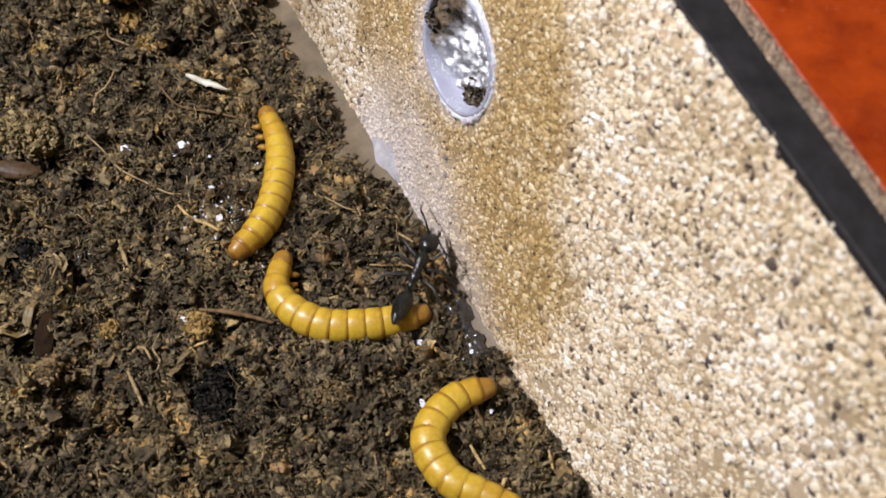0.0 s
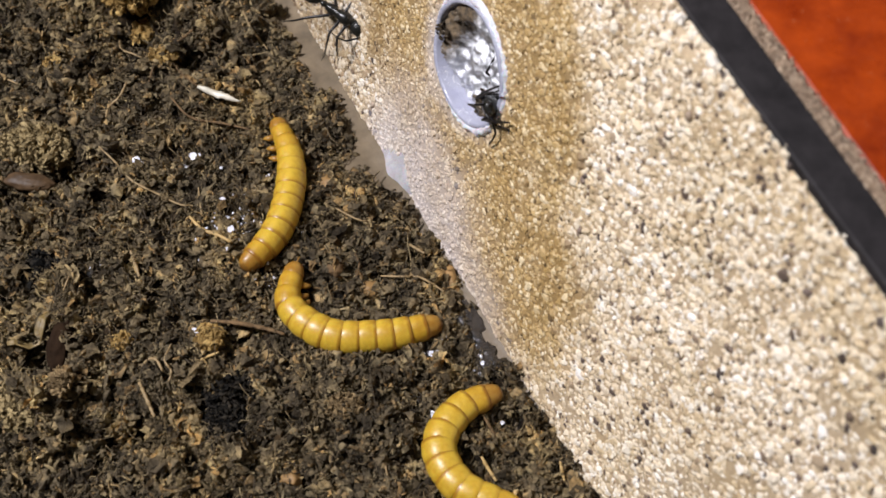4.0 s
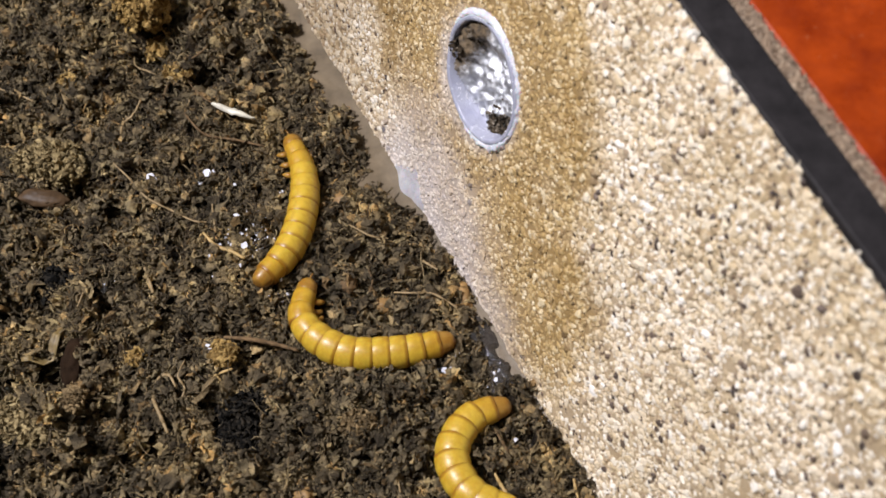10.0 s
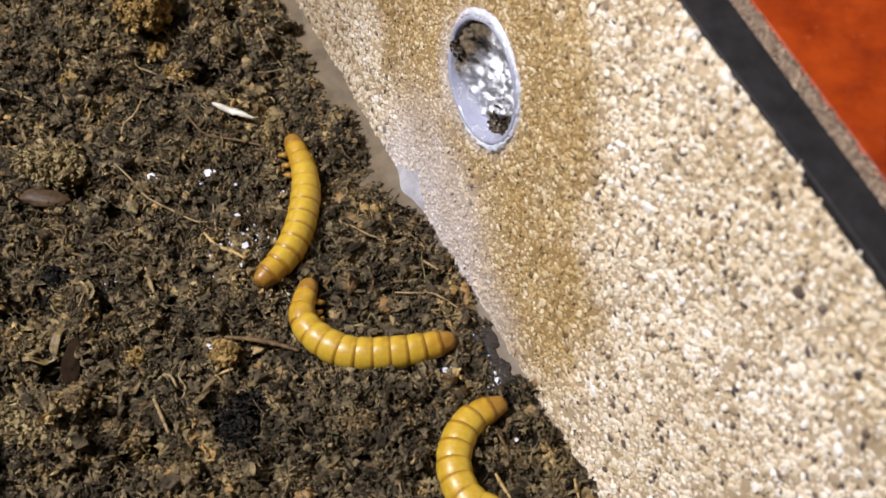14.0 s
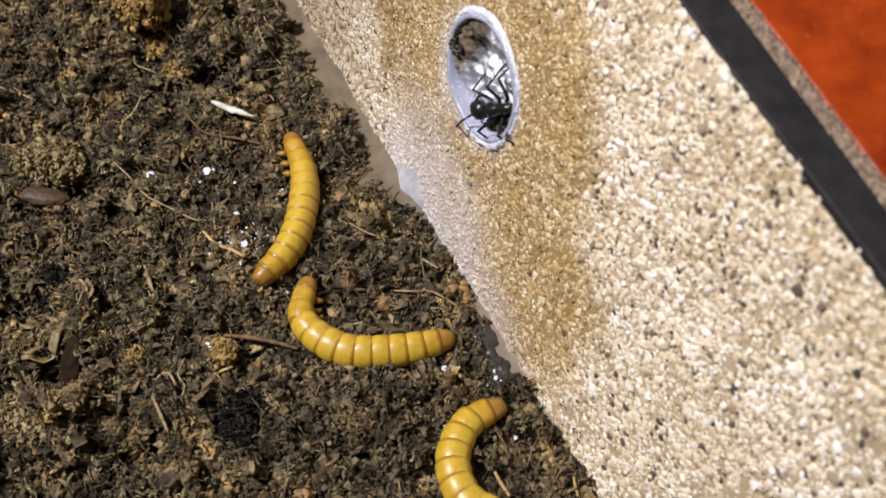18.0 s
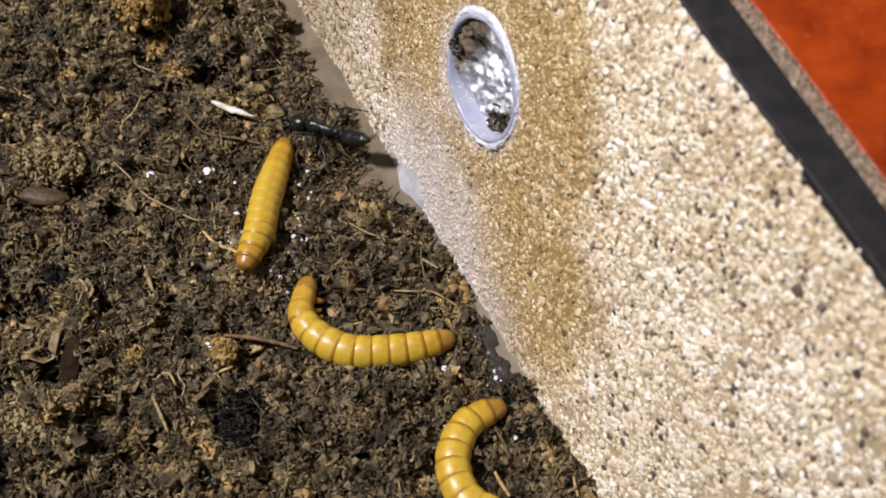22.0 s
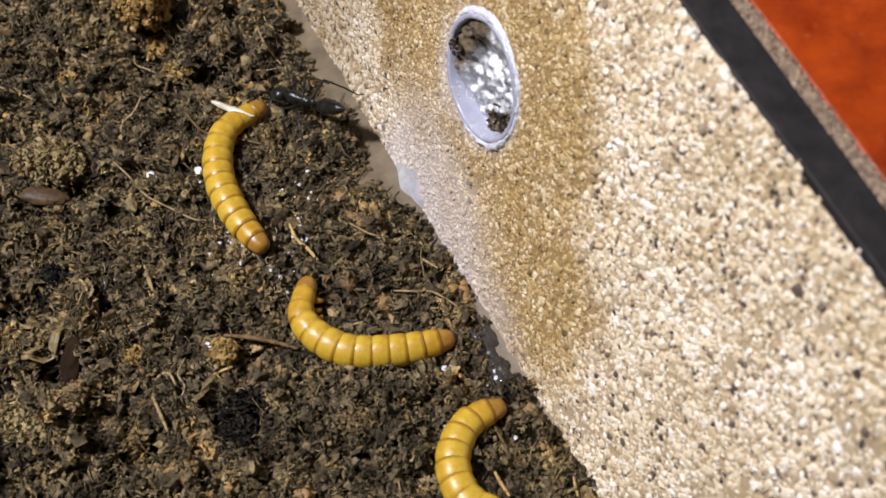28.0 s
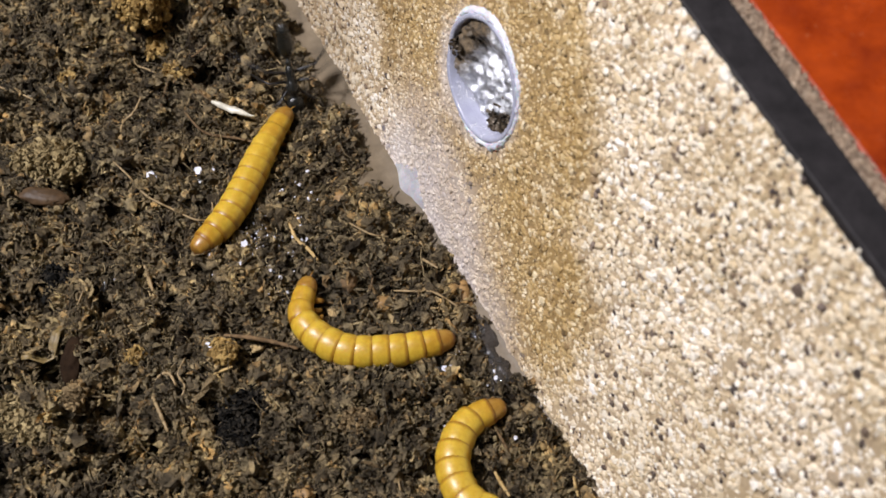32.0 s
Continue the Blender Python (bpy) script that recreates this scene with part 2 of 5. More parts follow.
ROOT = plain("pale_root", (0.30, 0.21, 0.10), 0.6, 0.8)
STRAW = plain("straw", (0.46, 0.31, 0.12), 0.55, 0.8)
HUSK = plain("white_husk", (0.66, 0.62, 0.50), 0.35, 0.5, 0.1, 0.3)
WHITE = plain("white_mineral_and_glint", (0.72, 0.72, 0.78), 0.25, 1.0, 0.2, 0.1)


def clod_material(name, dark, mid, light):
    m = Mat(name, 0.85)
    own = m.ramp(m.island(), (0.0, dark), (0.55, mid), (1.0, light))
    tone = m.ramp(m.noise(1.3, 6, 0.7), (0.3, (0.6, 0.6, 0.6)), (0.7, (1.4, 1.35, 1.25)))
    m.put("Base Color", m.mix(1.0, own, tone, "MULTIPLY"))
    m.put("Specular IOR Level", 0.1)
    m.bump(m.noise(3.0, 5, 0.75), 0.8, 0.25)
    return m.m


DUSTY = clod_material("dusty_sand", (0.17, 0.12, 0.085), (0.37, 0.275, 0.20), (0.55, 0.44, 0.33))
CLOD_CRUMB = clod_material("brown_clod_crumb", (0.10, 0.071, 0.038), (0.195, 0.140, 0.075), (0.31, 0.225, 0.12))
TUBE_DIRT = clod_material("tube_dirt", (0.025, 0.021, 0.017), (0.085, 0.064, 0.042), (0.30, 0.26, 0.21))
MOSS_CRUMB = clod_material("olive_clod_crumb", (0.14, 0.108, 0.055), (0.27, 0.208, 0.108), (0.40, 0.315, 0.165))
OCHRE_CRUMB = clod_material("ochre_clod_crumb", (0.15, 0.095, 0.036), (0.34, 0.225, 0.080), (0.50, 0.35, 0.14))
DARK_CRUMB = clod_material("black_clod_crumb", (0.006, 0.006, 0.006), (0.016, 0.015, 0.013), (0.050, 0.042, 0.032))
CLOD = plain("clod_earth", (0.15, 0.090, 0.038), 0.85, 0.9, 0.5, 0.55)
DARK = plain("dark_clod", (0.016, 0.014, 0.012), 0.8, 0.8, 0.5, 0.5)
LEAF = plain("dry_leaf_skin", (0.18, 0.125, 0.045), 0.5, 0.6, 0.3, 0.45)
BARK = plain("bark", (0.30, 0.175, 0.062), 0.6, 0.5, 0.3, 0.5)
STUB = plain("dark_bark", (0.022, 0.012, 0.006), 0.9, 0.6, 0.3, 0.4, Specular_IOR_Level=0.1)
SEED = plain("seed_skin", (0.075, 0.044, 0.021), 0.55, 0.4, 0.2, 0.5, Specular_IOR_Level=0.3)
GLUE = plain("clear_glue", (0.60, 0.58, 0.62), 0.2, 0.3, 0.5, 0.3, Transmission_Weight=0.35, Subsurface_Weight=0.2, Subsurface_Scale=0.001)
WHITE_GLUE = plain("white_glue", (0.80, 0.79, 0.84), 0.25, 0.6, 0.5, 0.2, Transmission_Weight=0.15, Subsurface_Weight=0.2, Subsurface_Scale=0.001)
MUD = plain("muddy_floor", (0.155, 0.118, 0.074), 0.4, 0.22, 0.15, 0.35, Specular_IOR_Level=0.4)


def vinyl_material(name):
    """Milky vinyl with a few pale scratches."""
    m = Mat(name, 0.2)
    cloud = m.ramp(m.noise(0.35, 4), (0.3, (0.54, 0.55, 0.70)), (0.7, (0.68, 0.69, 0.80)))
    scratch = m.math("SUBTRACT", 1.0, m.step(m.math("ABSOLUTE", m.math("SUBTRACT", m.noise(0.8, 3, 0.7), 0.5)), 0.004, 0.016))
    scratch = m.math("MULTIPLY", scratch, m.step(m.noise(0.33, 2), 0.48, 0.6))
    m.put("Base Color", m.mix(scratch, cloud, (0.9, 0.9, 0.92)))
    m.put("Roughness", m.math("MULTIPLY_ADD", scratch, 0.4, 0.18))
    m.put("Transmission Weight", 0.4)
    m.bump(m.noise(0.9, 4), 0.5, 0.2)
    return m.m


VINYL = vinyl_material("vinyl_tube")


def foil_material(name):
    """Crumpled foil, dusted brown towards one side of the tube."""
    m = Mat(name, 0.34, 1.0)
    lie = m.math("ADD", m.math("MULTIPLY", m.axis(0), -0.85), m.math("MULTIPLY", m.axis(1), 0.35))
    dust = m.step(m.math("ADD", lie, m.math("MULTIPLY", m.noise(0.5, 5, 0.7), 5.0)), 4.6, 6.4)
    dust = m.math("MULTIPLY", dust, 0.98)
    m.put("Base Color", m.mix(dust, m.ramp(m.noise(0.9, 4), (0.3, (0.62, 0.63, 0.66)), (0.7, (0.90, 0.91, 0.94))), m.ramp(m.noise(1.6, 4), (0.35, (0.045, 0.031, 0.016)), (0.65, (0.19, 0.13, 0.065)))))
    m.put("Metallic", m.math("SUBTRACT", 1.0, dust))
    m.put("Roughness", m.math("MULTIPLY_ADD", dust, 0.3, 0.48))
    m.bump(m.noise(1.5, 5, 0.7), 0.8, 0.32)
    return m.m


FOIL = foil_material("crumpled_foil")
RUBBER = plain("black_rubber", (0.019, 0.0165, 0.017), 0.7, 0.5, 0.1, 0.4, Specular_IOR_Level=0.25)


def acrylic_material(name):
    """Red acrylic under a thin patchy film of dust."""
    m = Mat(name, 0.28)
    red = m.ramp(m.noise(0.16, 5, 0.65), (0.32, (0.20, 0.020, 0.003)), (0.68, (0.44, 0.060, 0.006)))
    dust = m.math("MULTIPLY", m.step(m.noise(0.9, 5, 0.75), 0.58, 0.78), m.math("MULTIPLY_ADD", m.step(m.noise(0.12, 3), 0.35, 0.65), 0.45, 0.12))
    m.put("Base Color", m.mix(dust, red, (0.50, 0.20, 0.09)))
    m.put("Roughness", m.math("MULTIPLY_ADD", m.noise(0.5, 4), 0.35, 0.15))
    m.bump(m.noise(0.4, 3), 0.2, 0.1)
    return m.m


RED = acrylic_material("red_acrylic")
PLASTER = plain("room_plaster", (0.55, 0.53, 0.50), 0.9, 0.004, 0.0, 0.05)
SLIME = plain("wet_and_shade_film", (0.035, 0.030, 0.026), 0.12, 0.5, 0.5, 0.4, Specular_IOR_Level=0.8)
ANT = plain("ant_shell", (0.012, 0.012, 0.010), 0.30, 1.0, 0.12, 0.4)
ANT_LEG = plain("ant_leg", (0.012, 0.010, 0.009), 0.4, 1.0, 0.0, 0.3)
WORM = worm_material("larva_skin", (0.56, 0.36, 0.030), (0.31, 0.15, 0.012))
WORM_MID = worm_material("larva_shoulder_skin", (0.50, 0.295, 0.022), (0.24, 0.10, 0.009))
WORM_END = worm_material("larva_end_skin", (0.34, 0.175, 0.022), (0.15, 0.07, 0.012))

# ---- the plan, in millimetres ----
A = Vector((-19.93560, 40.42525, 0.00000))
ALONG = Vector((0.45673, -0.88961, 0.00000))
OUT = Vector((-0.88961, -0.45673, 0.00000))
NORMAL = Vector((-0.86318, -0.44316, 0.24192))
UP = Vector((0.21522, 0.11049, 0.97030))
WALL_LENGTH, WALL_TOP = 190.0, 57.0
WALL = Matrix((ALONG, UP, NORMAL)).transposed().to_4x4()
WALL.translation = A * MM
HOLE_S, HOLE_H, HOLE_R = *HOLE_AT, 7.6


def wall_mm(s, h, n=0.0):
    return A + ALONG * s + UP * h + NORMAL * n


def gap(s):
    """Width of the bare strip between soil and block."""
    g = float(np.interp(s, (0, 6, 13, 19, 23, 28, 32, 37, 43, 48, 55, 58, 64, 66, 72, 79, 84), (2.2, 3.4, 4.2, 2.2, 2.4, 3.0, 3.6, 1.6, -0.1, -0.2, 0.8, 2.0, 1.8, 0.5, 0.2, -0.1, -0.3)))
    return g + 0.5 * noise.noise(Vector((s * 0.35, 4.2, 0)))


PITS = [(-49.2, -18.8, 3.0, 3.6), (-24.4, -24.1, 4.4, 4.2), (-43.0, 33.6, 3.4, 6.5), (-33.2, 28.0, 3.2, 6.0), (-47.0, -18.5, 4.0, 5.0), (-49.4, 9.8, 3.2, 5.5), (-54.7, 5.5, 3.0, 3.2), (-54.3, -9.6, 4.0, 3.2), (-52.0, 32.6, 3.0, 3.6), (-53.2, -19.9, 4.0, 4.0), (-34.9, -28.1, 3.5, 3.4), (-16.3, -9.6, 2.4, 2.6), (-6.2, -11.2, 2.4, 2.2), (-11.2, 10.5, 2.3, 2.2), (-1.2, -22.2, 2.6, 2.4), (-18.5, -20.7, 2.4, 2.0), (-60.0, 18.1, 3.0, 3.0), (-30.6, 39.9, 3.0, 2.6)]
MOUNDS = [(-43.1, 40.5, 4.6, 3.2), (-46.9, -24.8, 7.5, 3.2), (-35.0, 34.5, 5.0, 2.4), (-10.2, -20.7, 8.0, 1.2), (-34.9, 33.4, 5.0, 1.6), (-6.4, -2.9, 6.5, 0.8), (-16.1, 17.2, 5.0, 0.8)]


def ground_z(x, y):
    p = Vector((x, y, 0))
    still = 1.0 - 0.55 * math.exp(-(((x + 21) / 13) ** 2 + ((y - 8) / 13) ** 2))
    still *= 1.0 - 0.75 * math.exp(-(((x + 9) / 12) ** 2 + ((y + 14) / 6) ** 2))
    z = still * (1.7 * noise.fractal(p * 0.11, 1.0, 2.0, 3) + 2.5 * noise.fractal(p * 0.36 + Vector((9, 2, 5)), 1.0, 2.0, 3))
    z += 0.7 * noise.fractal(p * 1.1 + Vector((1, 7, 3)), 0.8, 2.0, 3)
    for px, py, r, d in PITS:
        z -= d * math.exp(-((x - px) ** 2 + (y - py) ** 2) / (r * r) * 2)
    for px, py, r, d in MOUNDS:
        z += d * math.exp(-((x - px) ** 2 + (y - py) ** 2) / (r * r) * 2)
    off = p - A
    dist, s = off.dot(OUT), off.dot(ALONG)
    g = gap(s)
    return z * smooth(g - 1.0, g + 3.0, dist) - 0.3 - 3.2 * (1 - smooth(g - 0.6, g + 1.6, dist))


# ---- structure: soil, bare strip, room ----
def spread(lo, hi, fine, far):
    a = np.arange(lo, hi + fine, fine)
    out = [far * k for k in (0.2, 0.35, 0.6, 1.0)]
    return np.concatenate([[lo - d for d in out[::-1]], a, [hi + d for d in out]])


xs, ys = spread(-78, 34, 0.36, 240.0), spread(-44, 62, 0.36, 240.0)
verts = [(x, y, ground_z(x, y)) for y in ys for x in xs]
nx = len(xs)
faces = [(j * nx + i, j * nx + i + 1, (j + 1) * nx + i + 1, (j + 1) * nx + i) for j in range(len(ys) - 1) for i in range(nx - 1)]
tagged(part("ground", (verts, faces), GAP_SHADE_SOIL), "dark brown crumbly coir soil with hollows and clods, gap shade painted near-black", "soil", kind="structure")

bm = bmesh.new()
corners = []
for i in range(61):
    s = -60 + i * 3.0
    for j in range(7):
        p = A + ALONG * s + OUT * (6.5 - j * 1.6)
        z = -1.0 + 0.25 * noise.noise(Vector((s * 0.12, j * 0.5, 1))) + 0.6 * smooth(2.4, 4.2, j) + 1.2 * smooth(4.2, 6, j)
        corners.append(bm.verts.new((p.x, p.y, z)))
for i in range(60):
    for j in range(6):
        bm.faces.new((corners[i * 7 + j], corners[i * 7 + j + 1], corners[i * 7 + j + 8], corners[i * 7 + j + 7]))
tagged(part("arena_floor", bm, MUD), "bare muddy plastic strip along the nest block", "floor", kind="structure")

for name, x, y, z, sx, sy, sz in (("wall_north", 0, 1600, 600, 3200, 40, 2000), ("wall_south", 0, -1600, 600, 3200, 40, 2000), ("wall_east", 1600, 0, 600, 40, 3160, 2000),
                                  ("wall_west", -1600, 0, 600, 40, 3160, 2000), ("ceiling", 0, 0, 1620, 3240, 3240, 40), ("floor", 0, 0, -420, 3240, 3240, 40)):
    bm = bmesh.new()
    bmesh.ops.create_cube(bm, size=1, matrix=Matrix.Translation((x, y, z)) @ Matrix.Diagonal((sx, sy, sz, 1)))
    tagged(part(name, bm, PLASTER, flat=True), "plain painted room surface", "wall", kind="structure")

# ---- the nest block ----
nest = tagged(new("nest_block"), "sand-coated nest block with a damp tan stain and a tube hole", "ant nest")
nest.matrix_world = Matrix.Translation(A * MM)
INV = Matrix.Translation(A * -MM)


def relief(s, h):
    p = Vector((s, h, 3))
    return 0.30 * noise.fractal(p * 0.12, 1.0, 2.0, 3) + 0.08 * noise.fractal(p * 0.9, 1.0, 2.0, 2)


S0, S1 = -60.0, 130.0
ss, hh = np.arange(S0, S1 + 0.1, 0.95), np.concatenate([[-6.0, -3.0], np.arange(-1, WALL_TOP + 0.1, 0.95)])
ns = len(ss)
verts, faces = [], []
for h in hh:
    for s in ss:
        d = math.hypot(s - HOLE_S, h - HOLE_H)
        k = HOLE_R / d if HOLE_R - 0.9 < d < HOLE_R + 0.7 else 1.0
        verts.append((HOLE_S + (s - HOLE_S) * k, HOLE_H + (h - HOLE_H) * k, relief(s, h) - 1.6 * smooth(WALL_TOP - 1.6, WALL_TOP + 0.4, h)))
for j in range(len(hh) - 1):
    for i in range(ns - 1):
        q = (j * ns + i, j * ns + i + 1, (j + 1) * ns + i + 1, (j + 1) * ns + i)
        cs, ch = sum(verts[k][0] for k in q) / 4, sum(verts[k][1] for k in q) / 4
        if math.hypot(cs - HOLE_S, ch - HOLE_H) > HOLE_R - 0.05:
            faces.append(q)
part("front_face", (verts, faces), SAND, nest, m=INV @ WALL)

# the rest of the body: top, ends, back and underside
bm = bmesh.new()
ring = []
for s in (S0, S1):
    top = wall_mm(s, WALL_TOP - 0.2, -1.2)
    foot = wall_mm(s, -6, -0.4)
    back = OUT * -70
    ring.append([bm.verts.new(q - A) for q in (foot, top, top + back, Vector(((foot + back).x, (foot + back).y, foot.z)))])
a, b = ring
for i, j in ((1, 2), (2, 3), (3, 0)):
    bm.faces.new((a[i], a[j], b[j], b[i]))
bm.faces.new(a)
bm.faces.new(b[::-1])
part("body", bm, SAND, nest, flat=True)

count = 52000
gs, gh = rng.uniform(-14, 126, count), rng.uniform(-1.5, WALL_TOP - 0.25, count)
keep = np.hypot(gs - HOLE_S, gh - HOLE_H) > HOLE_R + 0.35
gs, gh = gs[keep], gh[keep]
coarse = np.clip(((gs - 41) + 0.41 * (gh - 27) - 8) / 16, 0, 1) + np.clip((26 - gs - 0.5 * (gh - 10)) / 12, 0, 1)
sizes = np.clip(rng.lognormal(-1.08, 0.30, len(gs)), 0.18, 0.8) * (0.72 + 0.22 * np.clip(coarse, 0, 1))
gn = np.array([relief(s, h) - 0.10 * smooth(0.1, 0.4, noise.noise(Vector((s * 0.13, h * 0.13, 8)))) * smooth(60, 75, s) - 1.6 * smooth(WALL_TOP - 1.6, WALL_TOP + 0.4, h) for s, h in zip(gs, gh)])
v, f = scatter(np.stack([gs, gh, gn * 0], axis=1), sizes, ICO1_V, ICO1_F, 0.12, 0.38)
v[:, 2] = v[:, 2] * 0.56 + np.repeat(gn + sizes * rng.uniform(-0.26, 0.06, len(gs)), len(ICO1_V))
back = rng.uniform(0.0, 0.9, 2600)
edge = np.stack([rng.uniform(0, 126, 2600), WALL_TOP - 0.5 + 0.24 * back, -0.97 * back - 0.5], axis=1)
v2, f2 = scatter(edge, np.clip(rng.lognormal(-1.0, 0.3, 2600), 0.2, 0.7), ICO1_V, ICO1_F, 0.12, 0.35)
v, f = np.concatenate([v, v2]), np.concatenate([f, f2 + len(v)])
tagged(part("sand_coating", (v, f), GRAIN, nest, "cream, tan and dark sand grains", INV @ WALL, flat=True), kind="stuff")


# the coarsest grains stand proud of the coating near the block's upper edge
LOOSE = Mat("loose_sand_grain", 0.55)
LOOSE.put("Base Color", LOOSE.mix(1.0, LOOSE.ramp(LOOSE.random(), (0.0, (0.07, 0.05, 0.045)), (0.05, (0.22, 0.16, 0.12)), (0.1, (0.60, 0.48, 0.31)), (0.6, (0.78, 0.67, 0.50)), (1.0, (0.90, 0.86, 0.79))),
                                  LOOSE.ramp(LOOSE.noise(1.4, 4), (0.3, (0.8, 0.78, 0.74)), (0.7, (1.05, 1.05, 1.05))), "MULTIPLY"))
LOOSE = LOOSE.bump(LOOSE.noise(2.6, 4, 0.7), 0.6, 0.15).m
grain_meshes = [mesh_of("sand_grain", *scatter(np.zeros((1, 3)), np.array([0.30 + 0.03 * k]), ICO_V, ICO_F, 0.07, 0.35), LOOSE, True) for k in range(6)]
for k in range(280):
    gs, gh = rng.uniform(62, 100), rng.uniform(26, WALL_TOP - 2.0)
    part("sand_grain", grain_meshes[k % 6], None, nest, "", INV @ WALL @ at_mm(gs, gh, relief(gs, gh) + 0.06, rng.uniform(0, 360), rng.uniform(0, 360), rng.uniform(0, 360)))


def top_strip(name, out0, out1, z0, z1, material, label, turn=(0.05, 0.05)):
    """A long bar on the block's top, out0 and out1 in millimetres behind its foot line."""
    bm = bmesh.new()
    for i in range(39):
        s = S0 + 5 * i
        w = 0.12 * noise.noise(Vector((s * 0.2, out0, 0)))
        near, far = out0 + w - turn[0] * (s - 62), out1 + w - turn[1] * (s - 62)
        row = [ALONG * s - OUT * near + Vector((0, 0, z0)), ALONG * s - OUT * near + Vector((0, 0, z1 - 0.2)),
               ALONG * s - OUT * (near + 0.2) + Vector((0, 0, z1)), ALONG * s - OUT * (far - 0.2) + Vector((0, 0, z1)),
               ALONG * s - OUT * far + Vector((0, 0, z1 - 0.2)), ALONG * s - OUT * far + Vector((0, 0, z0))]
        now = [bm.verts.new(q) for q in row]
        if i:
            for k in range(5):
                bm.faces.new((last[k], last[k + 1], now[k + 1], now[k]))
        last = now
    return part(name, bm, material, nest, label, flat=True)


TOP_Z = (wall_mm(0, WALL_TOP) - A).z
top_strip("gasket", 14.9, 19.07, TOP_Z - 1.0, TOP_Z + 0.25, RUBBER, "matt black rubber gasket strip", (0.050, 0.0594))
top_strip("ledge", 19.1, 20.74, TOP_Z - 1.0, TOP_Z + 0.15, DUSTY, "narrow sandy ledge", (0.0594, 0.0719))
top_strip("cover", 20.78, 82, TOP_Z - 1.0, TOP_Z + 0.22, RED, "glossy red acrylic cover sheet", (0.0719, 0.05))
count = 3000
la, lo = rng.uniform(30, 110, count), rng.uniform(19.1, 20.8, count)
pts = np.array([tuple(ALONG * s - OUT * (o - 0.066 * (s - 62)) + Vector((0, 0, TOP_Z + 0.15))) for s, o in zip(la, lo)])
v, f = scatter(pts, np.clip(rng.lognormal(-2.2, 0.3, count), 0.06, 0.2), ICO1_V, ICO1_F, 0.1, 0.3)
tagged(part("ledge_grit", (v, f), DUSTY, nest, flat=True), kind="stuff")

# ---- tube in the block ----
tube = tagged(new("vinyl_tube"), "clear milky vinyl tube end set into the sandy block", "tube")
tube.matrix_world = WALL @ at_mm(HOLE_S, HOLE_H, 0)
v, f = [], []
SIDES = 56
for ring_n, ring_r in ((-30, 7.7), (0.1, 7.7), (0.4, 7.62), (0.5, 7.45), (0.48, 7.15), (0.25, 6.95), (-30, 6.9)):
    for k in range(SIDES):
        ang = 2 * math.pi * k / SIDES
        n = ring_n + (0.22 * noise.noise(Vector((math.cos(ang) * 2, math.sin(ang) * 2, 1))) if ring_n > -5 else 0)
        v.append((ring_r * math.cos(ang), ring_r * math.sin(ang), n))
for i in range(6):
    for k in range(SIDES):
        k2 = (k + 1) % SIDES
        f.append((i * SIDES + k, i * SIDES + k2, (i + 1) * SIDES + k2, (i + 1) * SIDES + k))
part("sleeve", (v, f), VINYL, tube)
v, f = [(0, 0, -29.5)], []
for k in range(SIDES):
    ang = 2 * math.pi * k / SIDES
    v.append((6.9 * math.cos(ang), 6.9 * math.sin(ang), -29.5))
for k in range(SIDES):
    f.append((0, 1 + k, 1 + (k + 1) % SIDES))
part("end_plug", (v, f), DARK, tube, "dark plug at the tube's end")
# rough white glue round the tube's mouth
v, f = [], []
TURN, RINGS = 220, 6
for i in range(TURN):
    ang = 2 * math.pi * i / TURN
    c = Vector((math.cos(ang), math.sin(ang), 0))
    wide = (0.25 + 0.5 * abs(noise.noise(c * 3.1))) * (1 - 0.8 * smooth(0.2, 0.8, math.cos(ang - 3.9))) + 0.2 * smooth(0.0, 0.8, math.cos(ang - 0.9)) + 0.5 * smooth(0.45, 1, math.cos(ang - 2.25)) + 0.8 * smooth(0.6, 1, math.cos(ang + 1.12)) * (1 + 0.5 * noise.noise(c * 9))
    for k in range(RINGS):
        u = k / (RINGS - 1)
        r = 7.55 + wide * u + 0.10 * noise.noise(c * 22 + Vector((0, 0, u * 3)))
        up_by = 0.26 * (1 - u) ** 0.7 + 0.30 * (1 - u) * noise.noise(c * 15 + Vector((0, 0, 4 + u * 4))) + 0.34 * math.sin(math.pi * u) * min(1, wide) * (1 + noise.noise(c * 18 + Vector((u * 5, 0, 9)))) - 0.1 * u
        v.append((r * c.x, r * c.y, up_by + 0.05))
for i in range(TURN):
    for k in range(RINGS - 1):
        i2 = (i + 1) % TURN
        f.append((i * RINGS + k, i * RINGS + k + 1, i2 * RINGS + k + 1, i2 * RINGS + k))
part("glue_collar", (v, f), WHITE_GLUE, tube, "rough white glue round the tube")

